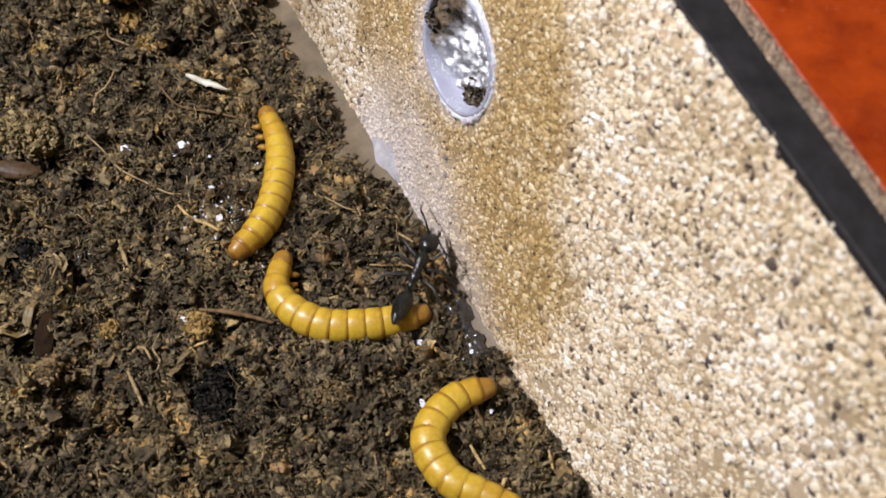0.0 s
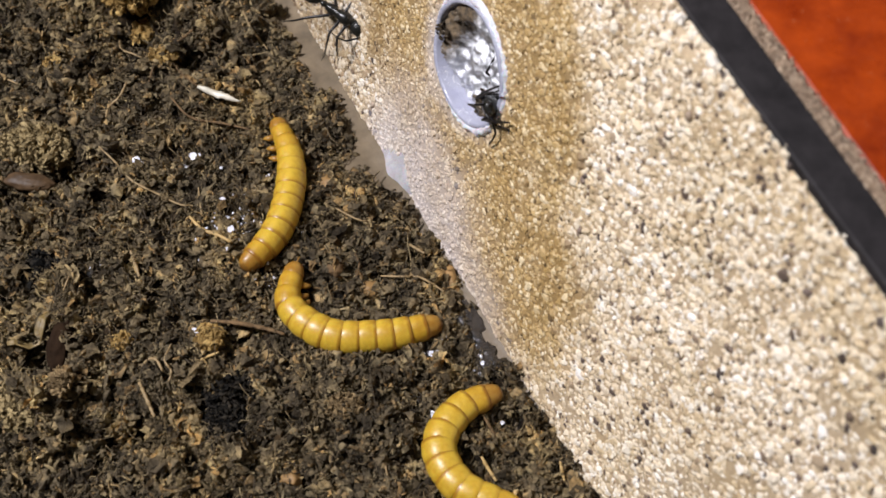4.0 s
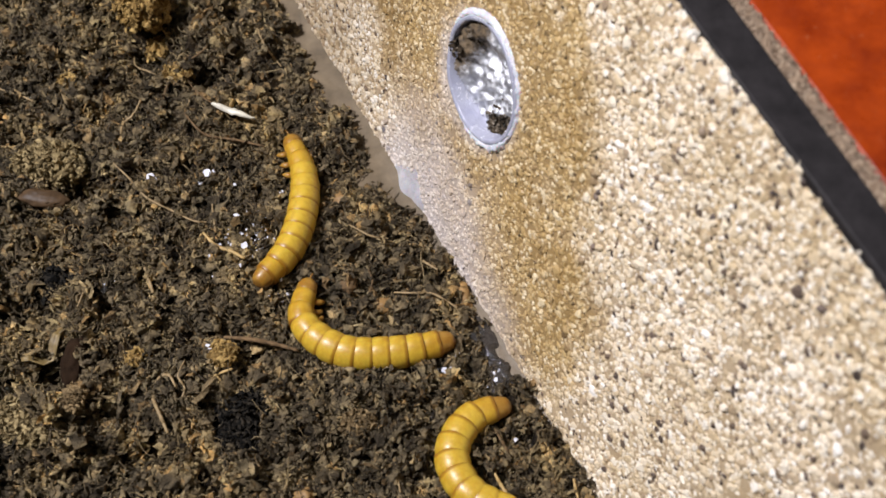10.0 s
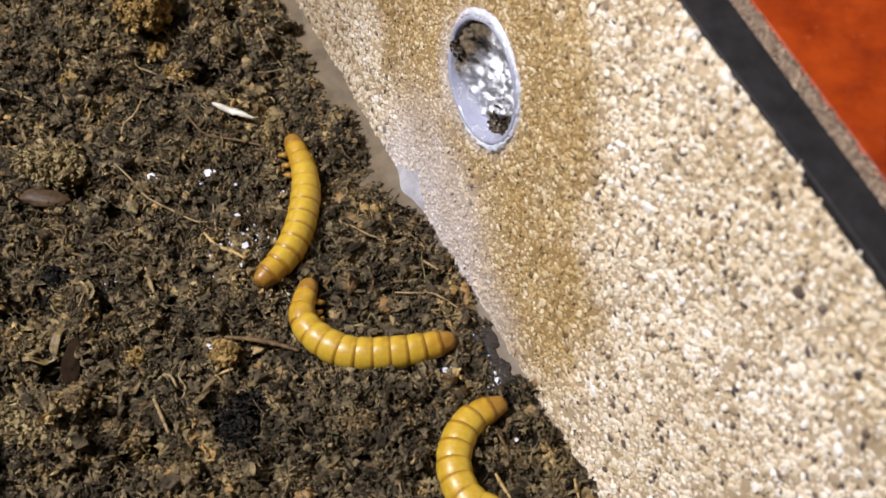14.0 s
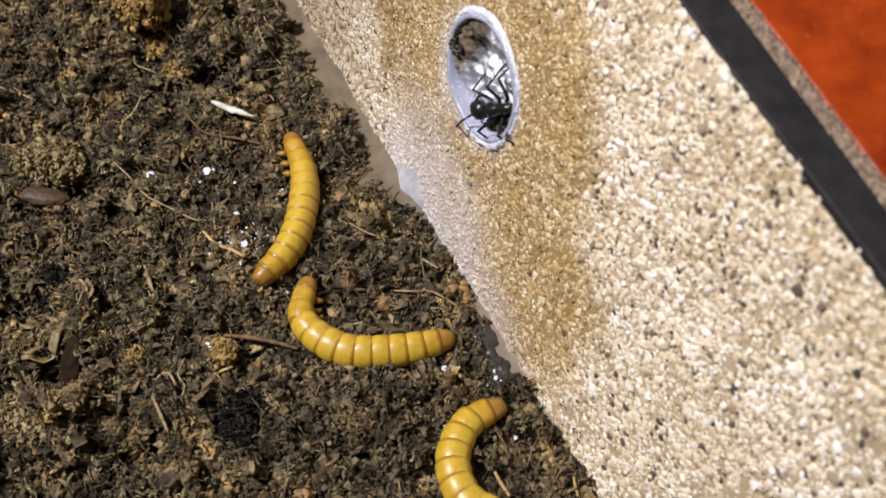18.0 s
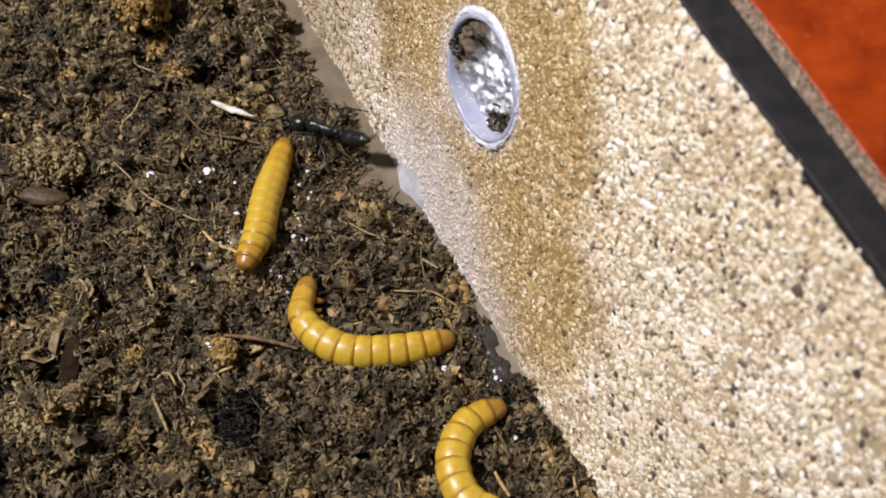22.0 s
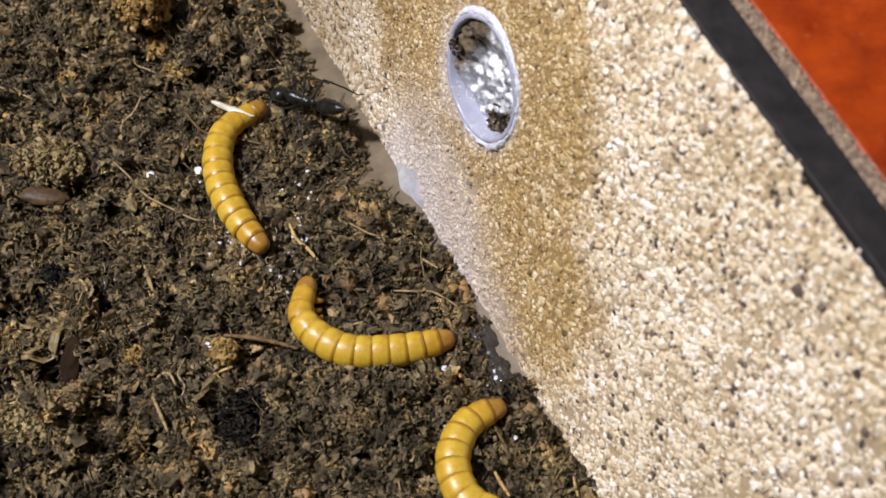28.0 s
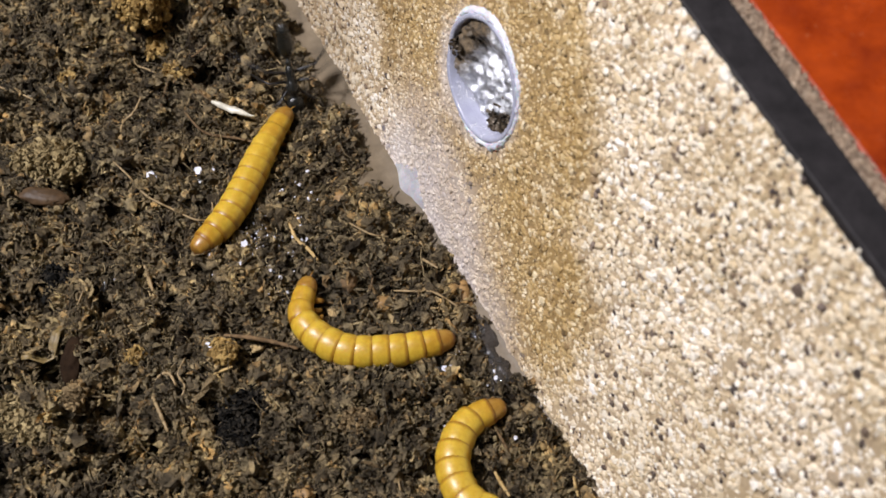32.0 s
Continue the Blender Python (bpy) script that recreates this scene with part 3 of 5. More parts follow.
# crumpled foil that half fills the tube, open on its upper far side
foil = tagged(new("foil_lining"), "crumpled silver foil stuffed in the vinyl tube", "foil")
foil.matrix_world = tube.matrix_world.copy()
v, f, index = [], [], {}
N = 60
for j in range(N):
    for i in range(N):
        x, y = -6.95 + 13.9 * i / (N - 1), -6.95 + 13.9 * j / (N - 1)
        if math.hypot(x, y) < 6.3:
            x, y = x + rng.uniform(-0.06, 0.06), y + rng.uniform(-0.06, 0.06)
        if math.hypot(x, y) < 6.88:
            p = Vector((x * 0.36, y * 0.36, 2.0))
            z = -1.9 + 1.9 * smooth(-2.2, -6.2, x - 0.15 * y) + 1.6 * smooth(2.2, 6.2, y)
            z += 0.5 * noise.hetero_terrain(p * 0.9, 0.6, 2.0, 3, 0.2)
            q = Vector((x * 0.35 + y * 0.42, y * 0.25 - x * 0.3, 5.0))
            z -= 1.3 * abs(noise.noise(q * 1.5)) + 0.6 * abs(noise.noise(q * 3.3 + Vector((3, 1, 0)))) - 0.3
            index[i, j] = len(v)
            v.append((x, y, min(z, -0.1)))
for j in range(N - 1):
    for i in range(N - 1):
        q = [index.get(k) for k in ((i, j), (i + 1, j), (i + 1, j + 1), (i, j + 1))]
        if None not in q:
            f.append(tuple(q))
part("foil_sheet", (v, f), FOIL, foil)


def crumbs(name, parent, centres, size, material, label, m=None):
    sz = np.clip(rng.lognormal(math.log(size), 0.4, len(centres)), size * 0.4, size * 2.4)
    v, f = scatter(np.asarray(centres), sz, ICO_V, ICO_F, 0.26, 0.5)
    return tagged(part(name, (v, f), material, parent, label, m, flat=True), kind="stuff")


spots = []
for cx, cy, r, cz, many in ((-6.5, -0.4, 0.9, 0.4, 60), (-5.0, 3.2, 1.4, -0.5, 110), (3.0, -5.0, 1.5, -1.5, 260), (4.9, -3.2, 1.3, -1.6, 110)):
    for _ in range(many):
        x, y = cx + rng.normal() * r * 0.55, cy + rng.normal() * r * 0.55
        if math.hypot(x, y) < (7.4 if cz > 0 else 6.6):
            spots.append((x, y, cz + rng.uniform(-1.2, 0.3)))
crumbs("tube_dirt", foil, spots, 0.16, TUBE_DIRT, "soil crumbs stuck on the foil")

# ---- glue seam along the block's foot ----
v, f = [], []
n_seam = 150
for i in range(n_seam):
    s = 14 + 56 * i / (n_seam - 1)
    swell = smooth(23, 31, s) * (1 - smooth(58, 68, s)) * (0.14 + 0.36 * (1 - smooth(46, 58, s)) + 0.75 * math.exp(-((s - 34.5) / 4.5) ** 2) + 0.35 * noise.noise(Vector((s * 0.33, 0, 4))))
    swell = max(0.15, swell)
    for k in range(9):
        t = k / 8
        out = -0.4 + swell * ((1.3 + 1.5 * math.exp(-((s - 32) / 3.0) ** 2)) * (1 - t) ** 1.6) + 0.2 * noise.noise(Vector((s * 0.8, t * 3, 1)))
        z = -2.0 + (2.0 + 3.4 * swell) * t ** 1.4 + 0.25 * noise.noise(Vector((s * 0.6, t * 4, 6)))
        q = A + ALONG * s + OUT * (out - 0.24 * max(z, 0)) + Vector((0, 0, z))
        v.append(tuple(q))
for i in range(n_seam - 1):
    for k in range(8):
        f.append((i * 9 + k, i * 9 + k + 1, (i + 1) * 9 + k + 1, (i + 1) * 9 + k))
tagged(part("glue_seam", (v, f), GLUE), "milky clear glue seam at the block's foot", "glue")

# ---- soil crumbs and fibres ----
def on_soil(count, x0=-74, x1=24, y0=-39, y1=52, keep=0.4):
    got = []
    while len(got) < count:
        x, y = rng.uniform(x0, x1), rng.uniform(y0, y1)
        off = Vector((x, y, 0)) - A
        if x > -56 - (y + 36) * 0.18 and off.dot(OUT) > gap(off.dot(ALONG)) + keep:
            got.append((x, y))
    return got


def lay_crumbs(name, count, mean, spread_by, sink, base, jitter, label, keep=0.4):
    pts = on_soil(count, keep=keep)
    sz = np.clip(rng.lognormal(math.log(mean), spread_by, count), mean * 0.4, mean * 3)
    c = np.array([(x, y, ground_z(x, y)) for x, y in pts])
    c[:, 2] += sz * sink
    v, f = scatter(c, sz, base[0], base[1], jitter, 0.6)
    return tagged(part(name, (v, f), CRUMB, flat=True), label, "soil", kind="stuff")


lay_crumbs("soil_crumbs", 8000, 0.27, 0.4, 0.2, (ICO1_V, ICO1_F), 0.3, "loose dark brown soil crumbs")

# clumps: uneven cores with rounded bent crumbs all over them, ground painted dark as gap shade between
def bent_crumb(seed):
    """A plump bent crumb, five-sided."""
    pts = [(-1.0, 0.0, 0.0)]
    for k in range(4):
        t = -0.72 + 0.48 * k
        for side in range(5):
            ang = side * 1.2566 + seed
            r = 0.40 * math.sqrt(1 - t * t) * (1 + 1.1 * noise.noise(Vector((t * 2.1 + seed * 3.7, math.cos(ang) * 1.4, math.sin(ang) * 1.4))))
            pts.append((t, r * math.cos(ang) + 0.38 * (t * t - 0.3), r * math.sin(ang)))
    pts.append((1.0, 0.35, 0.0))
    tri = [(0, 1 + (i + 1) % 5, 1 + i) for i in range(5)] + [(21, 16 + i, 16 + (i + 1) % 5) for i in range(5)]
    for k in range(3):
        for i in range(5):
            a, b = 1 + k * 5 + i, 1 + k * 5 + (i + 1) % 5
            tri += [(a, b, b + 5), (a, b + 5, a + 5)]
    return np.array(pts), np.array(tri)


def curl_shape(seed):
    """A thin curled scrap of coir, three-sided, blunt at both ends."""
    sweep, thick = 1.0 + 1.6 * ((seed * 0.37) % 1.0), 0.15 + 0.10 * ((seed * 0.61) % 1.0)
    pts = []
    for k in range(5):
        u = k / 4 - 0.5
        ang = sweep * u
        c = np.array((2.0 / sweep * math.sin(ang), 2.0 / sweep * (math.cos(ang) - math.cos(sweep / 2)), 0.35 * math.sin(3.1 * u + seed)))
        w = thick * (1.25 - 1.1 * abs(u)) * (1 + 0.5 * noise.noise(Vector((k * 1.7, seed * 2.3, 1))))
        for side in range(3):
            q = side * 2.0944 + 0.5 * k
            pts.append(c + w * np.array((math.sin(ang) * math.cos(q) * 0.4, math.cos(q) * 1.3, math.sin(q) * 0.8)))
    tri = [(0, 2, 1), (12, 13, 14)]
    for k in range(4):
        for i in range(3):
            p, q = k * 3 + i, k * 3 + (i + 1) % 3
            tri += [(p, q, q + 3), (p, q + 3, p + 3)]
    return np.array(pts), np.array(tri)


SHRED_V = np.array([(-1.0, 0, 0), (-0.35, 0.24, 0.05), (-0.35, -0.1, 0.22), (-0.35, -0.14, -0.2), (0.4, 0.32, 0.1), (0.4, -0.02, 0.28), (0.4, -0.06, -0.16), (1.0, 0.16, 0.0)])
SHRED_F = np.array([(0, 2, 1), (0, 3, 2), (0, 1, 3), (1, 2, 5), (1, 5, 4), (2, 3, 6), (2, 6, 5), (3, 1, 4), (3, 4, 6), (4, 5, 7), (5, 6, 7), (6, 4, 7)])
heaps = on_soil(4000, keep=-0.2)
cores, wides, spots = [], [], []
for x, y in heaps:
    z, wide = ground_z(x, y), min(1.9, rng.lognormal(-0.30, 0.5))
    cores.append((x, y, z - 0.05))
    wides.append(wide * 0.55)
    for _ in range(int(7 + 15 * wide ** 1.4)):
        ang, lift = rng.uniform(0, 6.28), rng.uniform(0, 1)
        r = wide * math.sqrt(1 - lift * lift) * rng.uniform(0.75, 1.15)
        spots.append((x + r * math.cos(ang), y + r * math.sin(ang), z + wide * (0.05 + 0.8 * lift)))
spots = np.array(spots)
kinds = rng.integers(0, 8, len(spots))
bodies = [scatter(np.array(cores), np.array(wides) * 0.5, ICO_V, ICO_F, 0.3, 0.4)]
for k in range(8):
    mine = spots[kinds == k]
    if k == 0:
        bodies.append(scatter(mine, np.clip(rng.lognormal(-0.80, 0.42, len(mine)), 0.2, 1.0), *bent_crumb(k + 1.0), 0.40, 0.45))
    elif k < 5:
        bodies.append(scatter(mine, np.clip(rng.lognormal(-0.62, 0.40, len(mine)), 0.25, 1.2), *curl_shape(k * 1.3), 0.10, 0.4))
    elif k < 6:
        bodies.append(scatter(mine, np.clip(rng.lognormal(-0.62, 0.42, len(mine)), 0.2, 1.2), SHRED_V * np.array((0.72, 1.45, 1.45)), SHRED_F, 0.35, 0.5))
    else:
        bodies.append(scatter(mine, np.clip(rng.lognormal(-1.1, 0.45, len(mine)), 0.12, 0.7), ICO1_V, ICO1_F, 0.42, 0.5))
start = np.cumsum([0] + [len(q[0]) for q in bodies])
tagged(part("soil_clumps", (np.concatenate([q[0] for q in bodies]), np.concatenate([q[1] + o for q, o in zip(bodies, start)])), CRUMB, flat=True), "loose dark brown clumps of crumbly soil", "soil", kind="stuff")

# short loose scraps of coir
count = 8000
c = np.array([(x, y, ground_z(x, y) + rng.uniform(0.2, 0.9)) for x, y in on_soil(count)])
v, f = scatter(c, np.clip(rng.lognormal(-0.5, 0.4, count), 0.25, 1.4), *curl_shape(3.9), 0.12, 0.45)
tagged(part("soil_shreds", (v, f), CRUMB, flat=True), "short brown shreds of coir in the soil", "fibres", kind="stuff")

v, f = [], []
for x, y in on_soil(7000):
    length, heading, bend = rng.lognormal(0.35, 0.5), rng.uniform(0, 6.28), rng.normal() * 0.45
    r = rng.uniform(0.035, 0.085)
    pts, radii = [], []
    z0, tilt = ground_z(x, y) + rng.uniform(0.3, 1.3), rng.normal() * 0.28
    for k in range(6):
        pts.append((x, y, z0 + tilt * length * (k / 5 - 0.5) + 0.25 * math.sin(k * 1.3 + heading)))
        radii.append(r * (1 - 0.5 * abs(k / 5 - 0.4)))
        x, y = x + math.cos(heading) * length / 5, y + math.sin(heading) * length / 5
        heading += bend * 0.5 + rng.normal() * 0.18
    off = Vector((x, y, 0)) - A
    if off.dot(OUT) > gap(off.dot(ALONG)):
        body = tube_along(pts, radii, 4)
        o = len(v)
        v += body[0]
        f += [tuple(i + o for i in q) for q in body[1]]
tagged(part("soil_fibres", (v, f), FIBRE), "thin brown coir fibres in the soil", "fibres", kind="stuff")

# ---- single pieces on the soil ----
def risen(x, y, z):
    """Plan marks are taken on the level z = 0; a piece that rides z higher lies nearer to the eye's foot."""
    k = 1 - z / (EYE[2] / MM)
    return x * k, EYE[1] / MM + (y - EYE[1] / MM) * k


def lump(name, x, y, size, material, label, category, seed, jitter=0.35, rz=0.0, sink=0.25, sub=4, rough=1.3):
    ob = part(name, ball(sub, jitter, size, seed, rough), material)
    x, y = risen(x, y, ground_z(x, y) + size[2] * (1 - 2 * sink))
    ob.matrix_world = at_mm(x, y, ground_z(x, y) + size[2] * (1 - 2 * sink), 0, 0, rz)
    return tagged(ob, label, category)


def clod(x, y, size, material, label, seed, lift=0.0, crumb=1.0, uneven=0.45):
    """A clod: an uneven core with crumbs all over it, one mesh."""
    bm = ball(3, uneven, size, seed, 1.3)
    core = [q.co.copy() for q in bm.verts], [tuple(q.index for q in fc.verts) for fc in bm.faces]
    bm.free()
    many = int(200 / crumb * (size[0] * size[1] + size[0] * size[2] + size[1] * size[2]) ** 0.8)
    pick = rng.integers(0, len(core[0]), many)
    c = np.array([core[0][k] for k in pick]) * rng.uniform(0.86, 1.05, (many, 1)) + rng.normal(size=(many, 3)) * 0.14
    half = many // 2
    v, f = scatter(c[:half], crumb * np.clip(rng.lognormal(-1.45, 0.45, half), 0.1, 0.6), ICO1_V, ICO1_F, 0.35, 0.5)
    v2, f2 = scatter(c[half:] * 1.03, np.clip(rng.lognormal(-0.8, 0.35, many - half), 0.2, 0.9), *curl_shape(seed * 0.7), 0.10, 0.4)
    v, f = np.concatenate([v, v2]), np.concatenate([f, f2 + len(v)])
    body = merge(([tuple(q * 0.84) for q in core[0]], core[1]), (v.tolist(), f.tolist()))
    ob = part("soil_clod", body, material, flat=True)
    ob.matrix_world = at_mm(x, y, ground_z(x, y) + size[2] * 0.55 + lift)
    return tagged(ob, label, "clod")


clod(-53.7, 13.6, (4.7, 3.1, 2.6), MOSS_CRUMB, "flat olive brown clod of fibrous earth on the soil", 1, 0.2, 0.8, 0.25)
clod(-43.0, 38.0, (3.3, 3.3, 3.0), OCHRE_CRUMB, "ochre crumbly clod of earth above a hollow", 2, 1.6)
clod(-41.2, 34.9, (1.6, 1.3, 1.2), OCHRE_CRUMB, "small ochre clod of earth", 3, 1.6)
clod(-24.3, -22.6, (3.5, 3.3, 2.6), DARK_CRUMB, "black damp clod of earth in a hollow", 4, 0.8, 0.6)
clod(-24.9, -27.2, (2.9, 2.8, 1.7), DARK_CRUMB, "black damp clod of earth in a hollow", 5, 0.6, 0.6)
clod(-50.4, -5.0, (2.0, 2.2, 1.4), DARK_CRUMB, "small black damp clod of earth", 6)
clod(-43.7, -23.3, (0.9, 1.7, 0.8), CLOD_CRUMB, "brown flaky clod on a soil mound", 7)
clod(-49.4, -25.4, (4.6, 2.8, 1.6), MOSS_CRUMB, "olive brown fluffy clod on a soil mound", 8, 0.0, 0.8)
lump("pebble", -7.6, -8.7, (1.75, 1.15, 0.9), BARK, "orange-brown bark crumb on the soil", "pebble", 9, 0.45, -12, 0.0, 3)
lump("pebble", -13.8, 8.5, (1.2, 0.9, 0.8), BARK, "small orange-brown crumb on the soil", "pebble", 10, 0.5, 30, 0.0, 3)
clod(-27.1, -15.9, (1.3, 1.3, 0.8), OCHRE_CRUMB, "small ochre fibrous clod on the soil", 11)
lump("pebble", -12.2, -5.0, (1.1, 1.2, 0.8), CLOD, "brown crumb between the larvae", "pebble", 12, 0.5, 0, 0.1, 3)
lump("pebble", -12.0, -19.7, (0.65, 0.8, 0.5), STRAW, "pale yellow crumb on the soil", "pebble", 13, 0.5, 0, 0.0, 3)
clod(-37.6, 29.2, (1.9, 1.0, 0.7), OCHRE_CRUMB, "reddish tuft of fibrous earth at a hollow", 31)
clod(-52.9, 28.2, (1.5, 1.0, 0.7), OCHRE_CRUMB, "small ochre fibrous clod on the soil", 32)
clod(-38.1, -16.0, (1.1, 0.9, 0.6), OCHRE_CRUMB, "small ochre fibrous clod on the soil", 33)
clod(-6.4, -2.0, (1.4, 1.1, 0.8), CLOD_CRUMB, "small brown clod between the larvae", 34)
clod(-10.0, -25.2, (1.8, 1.3, 0.9), CLOD_CRUMB, "small brown clod on the soil", 35)
lump("pebble", -48.4, 23.3, (0.75, 0.5, 0.3), HUSK, "small pale chip on the soil", "pebble", 36, 0.4, 20, 0.0, 3)
lump("pebble", -58.7, 25.3, (0.6, 0.35, 0.25), HUSK, "small pale chip on the soil", "pebble", 37, 0.4, 30, 0.0, 3)
lump("pebble", -53.6, -19.9, (0.5, 0.5, 0.4), HUSK, "small pale chip on the soil", "pebble", 38, 0.4, 0, 0.0, 3)
lump("pebble", -16.3, -33.8, (1.2, 0.9, 0.7), BARK, "small orange-brown crumb on the soil", "pebble", 39, 0.5, 0, 0.0, 3)
lump("droppings", -15.1, -5.0, (1.0, 1.7, 0.8), DARK, "dark wet crumb beside a larva", "crumb", 14, 0.3, 25, 0.1, 3)


def flake(x, y, w, d, rz, seed, tilt=18):
    bm = bmesh.new()
    top, low, n = [], [], 9
    for k in range(n):
        ang = 2 * math.pi * k / n
        r = 1 + 0.45 * noise.noise(Vector((math.cos(ang) * 1.6, math.sin(ang) * 1.6, seed * 5.7)))
        px, py = r * w * math.cos(ang), r * d * math.sin(ang)
        top.append(bm.verts.new((px, py, 0.22 + 0.1 * math.sin(k * 2.2))))
        low.append(bm.verts.new((px * 0.9, py * 0.9, -0.15)))
    bm.faces.new(top)
    bm.faces.new(low[::-1])
    for k in range(n):
        bm.faces.new((top[k], low[k], low[(k + 1) % n], top[(k + 1) % n]))
    ob = part("white_flake", bm, WHITE, flat=True)
    x, y = risen(x, y, ground_z(x, y) + 1.4)
    ob.matrix_world = at_mm(x, y, ground_z(x, y) + 1.4, tilt, -tilt * 0.6, rz)
    return tagged(ob, "small shiny white mineral flake on dark soil, by wet patches a painted glint", "flake", "white flakes on the soil")


moved_flakes = [flake(-31.8, 11.7, 0.62, 0.5, 10, 1),
                flake(-31.2, 11.3, 0.45, 0.55, 50, 2)]
flake(-32.9, 10.9, 0.3, 0.25, 10, 29)
flake(-31.3, 12.6, 0.28, 0.35, 40, 30)
flake(-39.5, 11.3, 0.55, 0.36, 30, 3)
flake(-38.9, 11.1, 0.25, 0.3, 30, 31)
flake(-43.8, -5.6, 0.42, 0.75, -15, 4, 30)
flake(-42.3, -4.3, 0.3, 0.3, 0, 5)
flake(-21.1, -31.5, 0.5, 0.55, 0, 6)
flake(-48.2, 32.8, 0.75, 0.3, -20, 7)
flake(-29.3, -14.2, 0.5, 0.5, 0, 8)
flake(-17.1, 26.3, 0.36, 0.36, 0, 9)
flake(-27.5, 5.3, 0.45, 0.3, 0, 10)
flake(-26.1, 0.8, 0.5, 0.5, 20, 11)
flake(-9.2, 6.4, 0.3, 0.3, 0, 12)
flake(-28.1, 10.5, 0.22, 0.22, 0, 13)
flake(0.5, -25.8, 0.35, 0.75, 20, 14)
flake(-51.0, 17.0, 0.25, 0.2, 20, 15)
flake(6.5, -18.7, 0.3, 0.25, 20, 16)
# white flakes beside the wet patches: glints of wet soil set as solid pieces
flake(-19.8, 2.5, 0.32, 0.25, 20, 18)
flake(-18.0, 1.5, 0.3, 0.2, 60, 19)
flake(-20.9, -4.6, 0.25, 0.3, 0, 20)
flake(-22.3, -3.2, 0.25, 0.25, 0, 21)
flake(-25.6, -0.5, 0.3, 0.3, 0, 22)
flake(-26.4, -2.0, 0.2, 0.3, 0, 23)
flake(-29.3, 1.0, 0.3, 0.2, 0, 24)
flake(0.2, -17.4, 0.35, 0.4, 0, 25)
flake(0.9, -16.8, 0.3, 0.3, 40, 26)
flake(-0.8, -17.6, 0.3, 0.2, 40, 27)
flake(-18.3, 11.8, 0.25, 0.2, 0, 28)
flake(8.7, -26.8, 0.3, 0.25, 20, 17)


def strand(name, pts, radius, material, label, category, lift=1.45):
    """A root or straw along the soil from plan points, in millimetres."""
    c = [Vector((x, y, 0)) for x, y in pts]
    c = [c[0] * 2 - c[1]] + c + [c[-1] * 2 - c[-2]]
    line = []
    for i in range(1, len(c) - 2):
        for k in range(6):
            u = k / 6
            p0, p1, p2, p3 = c[i - 1:i + 3]
            line.append(0.5 * (2 * p1 + (p2 - p0) * u + (2 * p0 - 5 * p1 + 4 * p2 - p3) * u * u + (3 * p1 - p0 - 3 * p2 + p3) * u ** 3))
    line.append(c[-2])
    heights = [ground_z(p.x, p.y) for p in line]
    n = len(line)
    body = []
    for i, p in enumerate(line):
        near = heights[max(0, i - 3):i + 4]
        z = 0.5 * max(near) + 0.5 * sum(near) / len(near) + lift + 0.1 * math.sin(i * 1.7)
        body.append((*risen(p.x, p.y, z), z))
    rad = [radius * (0.45 + 0.55 * math.sin(math.pi * (0.12 + 0.76 * i / (n - 1)))) * (1 + 0.2 * math.sin(i * 2.3)) for i in range(n)]
    return tagged(part(name, tube_along(body, rad, 7), material), label, category)


strand("root", [(-45.1, 14.1), (-42.6, 11.6), (-39.9, 8.5), (-36.0, 6.2), (-33.2, 4.7), (-31.4, 4.5)], 0.16, ROOT, "long thin pale root lying on the soil", "root")
moved_straw = strand("straw_sliver", [(-31.7, 2.8), (-29.8, 0.8), (-27.7, -0.1), (-25.9, -1.2)], 0.26, STRAW, "pale curved straw sliver on the soil", "straw", 2.0)
strand("root", [(-42.7, 25.3), (-43.4, 22.6), (-44.6, 20.9), (-44.8, 18.8)], 0.2, ROOT, "short curved pale root on the soil", "root")
strand("root", [(-44.7, 33.4), (-44.2, 31.3), (-42.6, 30.5), (-41.0, 29.7)], 0.17, ROOT, "short bent pale root on the soil", "root")
strand("root", [(-34.3, 35.0), (-36.1, 32.9), (-37.9, 32.1), (-39.2, 28.2), (-39.7, 23.6)], 0.16, CLOD, "brown root across a hollow", "root", 0.9)
strand("root", [(-27.5, -12.8), (-24.3, -13.1), (-21.0, -13.8), (-18.1, -14.7)], 0.3, CLOD, "brown twig lying beside a larva", "twig")
strand("root", [(-35.8, -20.7), (-35.0, -18.5), (-33.8, -18.2), (-32.7, -19.9)], 0.2, ROOT, "pale looped root on the soil", "root")
strand("root", [(-36.0, -20.3), (-35.0, -22.2), (-34.0, -24.1), (-33.1, -25.9)], 0.24, ROOT, "pale root curling into a hollow", "root")
strand("straw_sliver", [(-28.2, -18.2), (-27.2, -17.7), (-26.1, -17.2)], 0.2, STRAW, "small pale straw sliver on the soil", "straw")
strand("straw_sliver", [(-3.1, -1.3), (-2.0, -2.0), (-0.7, -2.9)], 0.2, ROOT, "small pale straw sliver on the soil", "straw")
strand("root", [(-6.3, -6.3), (-3.8, -6.4), (-1.6, -6.4), (0.9, -7.9), (4.1, -10.6)], 0.17, ROOT, "thin brown root reaching the block", "root")
strand("root", [(-31.0, 7.8), (-30.6, 5.5), (-30.1, 3.1)], 0.14, ROOT, "thin pale root on the soil", "root")
strand("root", [(-9.7, -2.9), (-9.1, -4.6), (-9.6, -7.1)], 0.15, CLOD, "thin brown root between the larvae", "root")
strand("root", [(-28.2, 41.1), (-26.1, 35.6), (-23.3, 31.3)], 0.14, ROOT, "thin pale root on the soil", "root")
strand("straw_sliver", [(6.3, -25.5), (7.3, -27.4), (7.9, -29.0)], 0.2, CLOD, "dark straw sliver beside a larva", "straw")
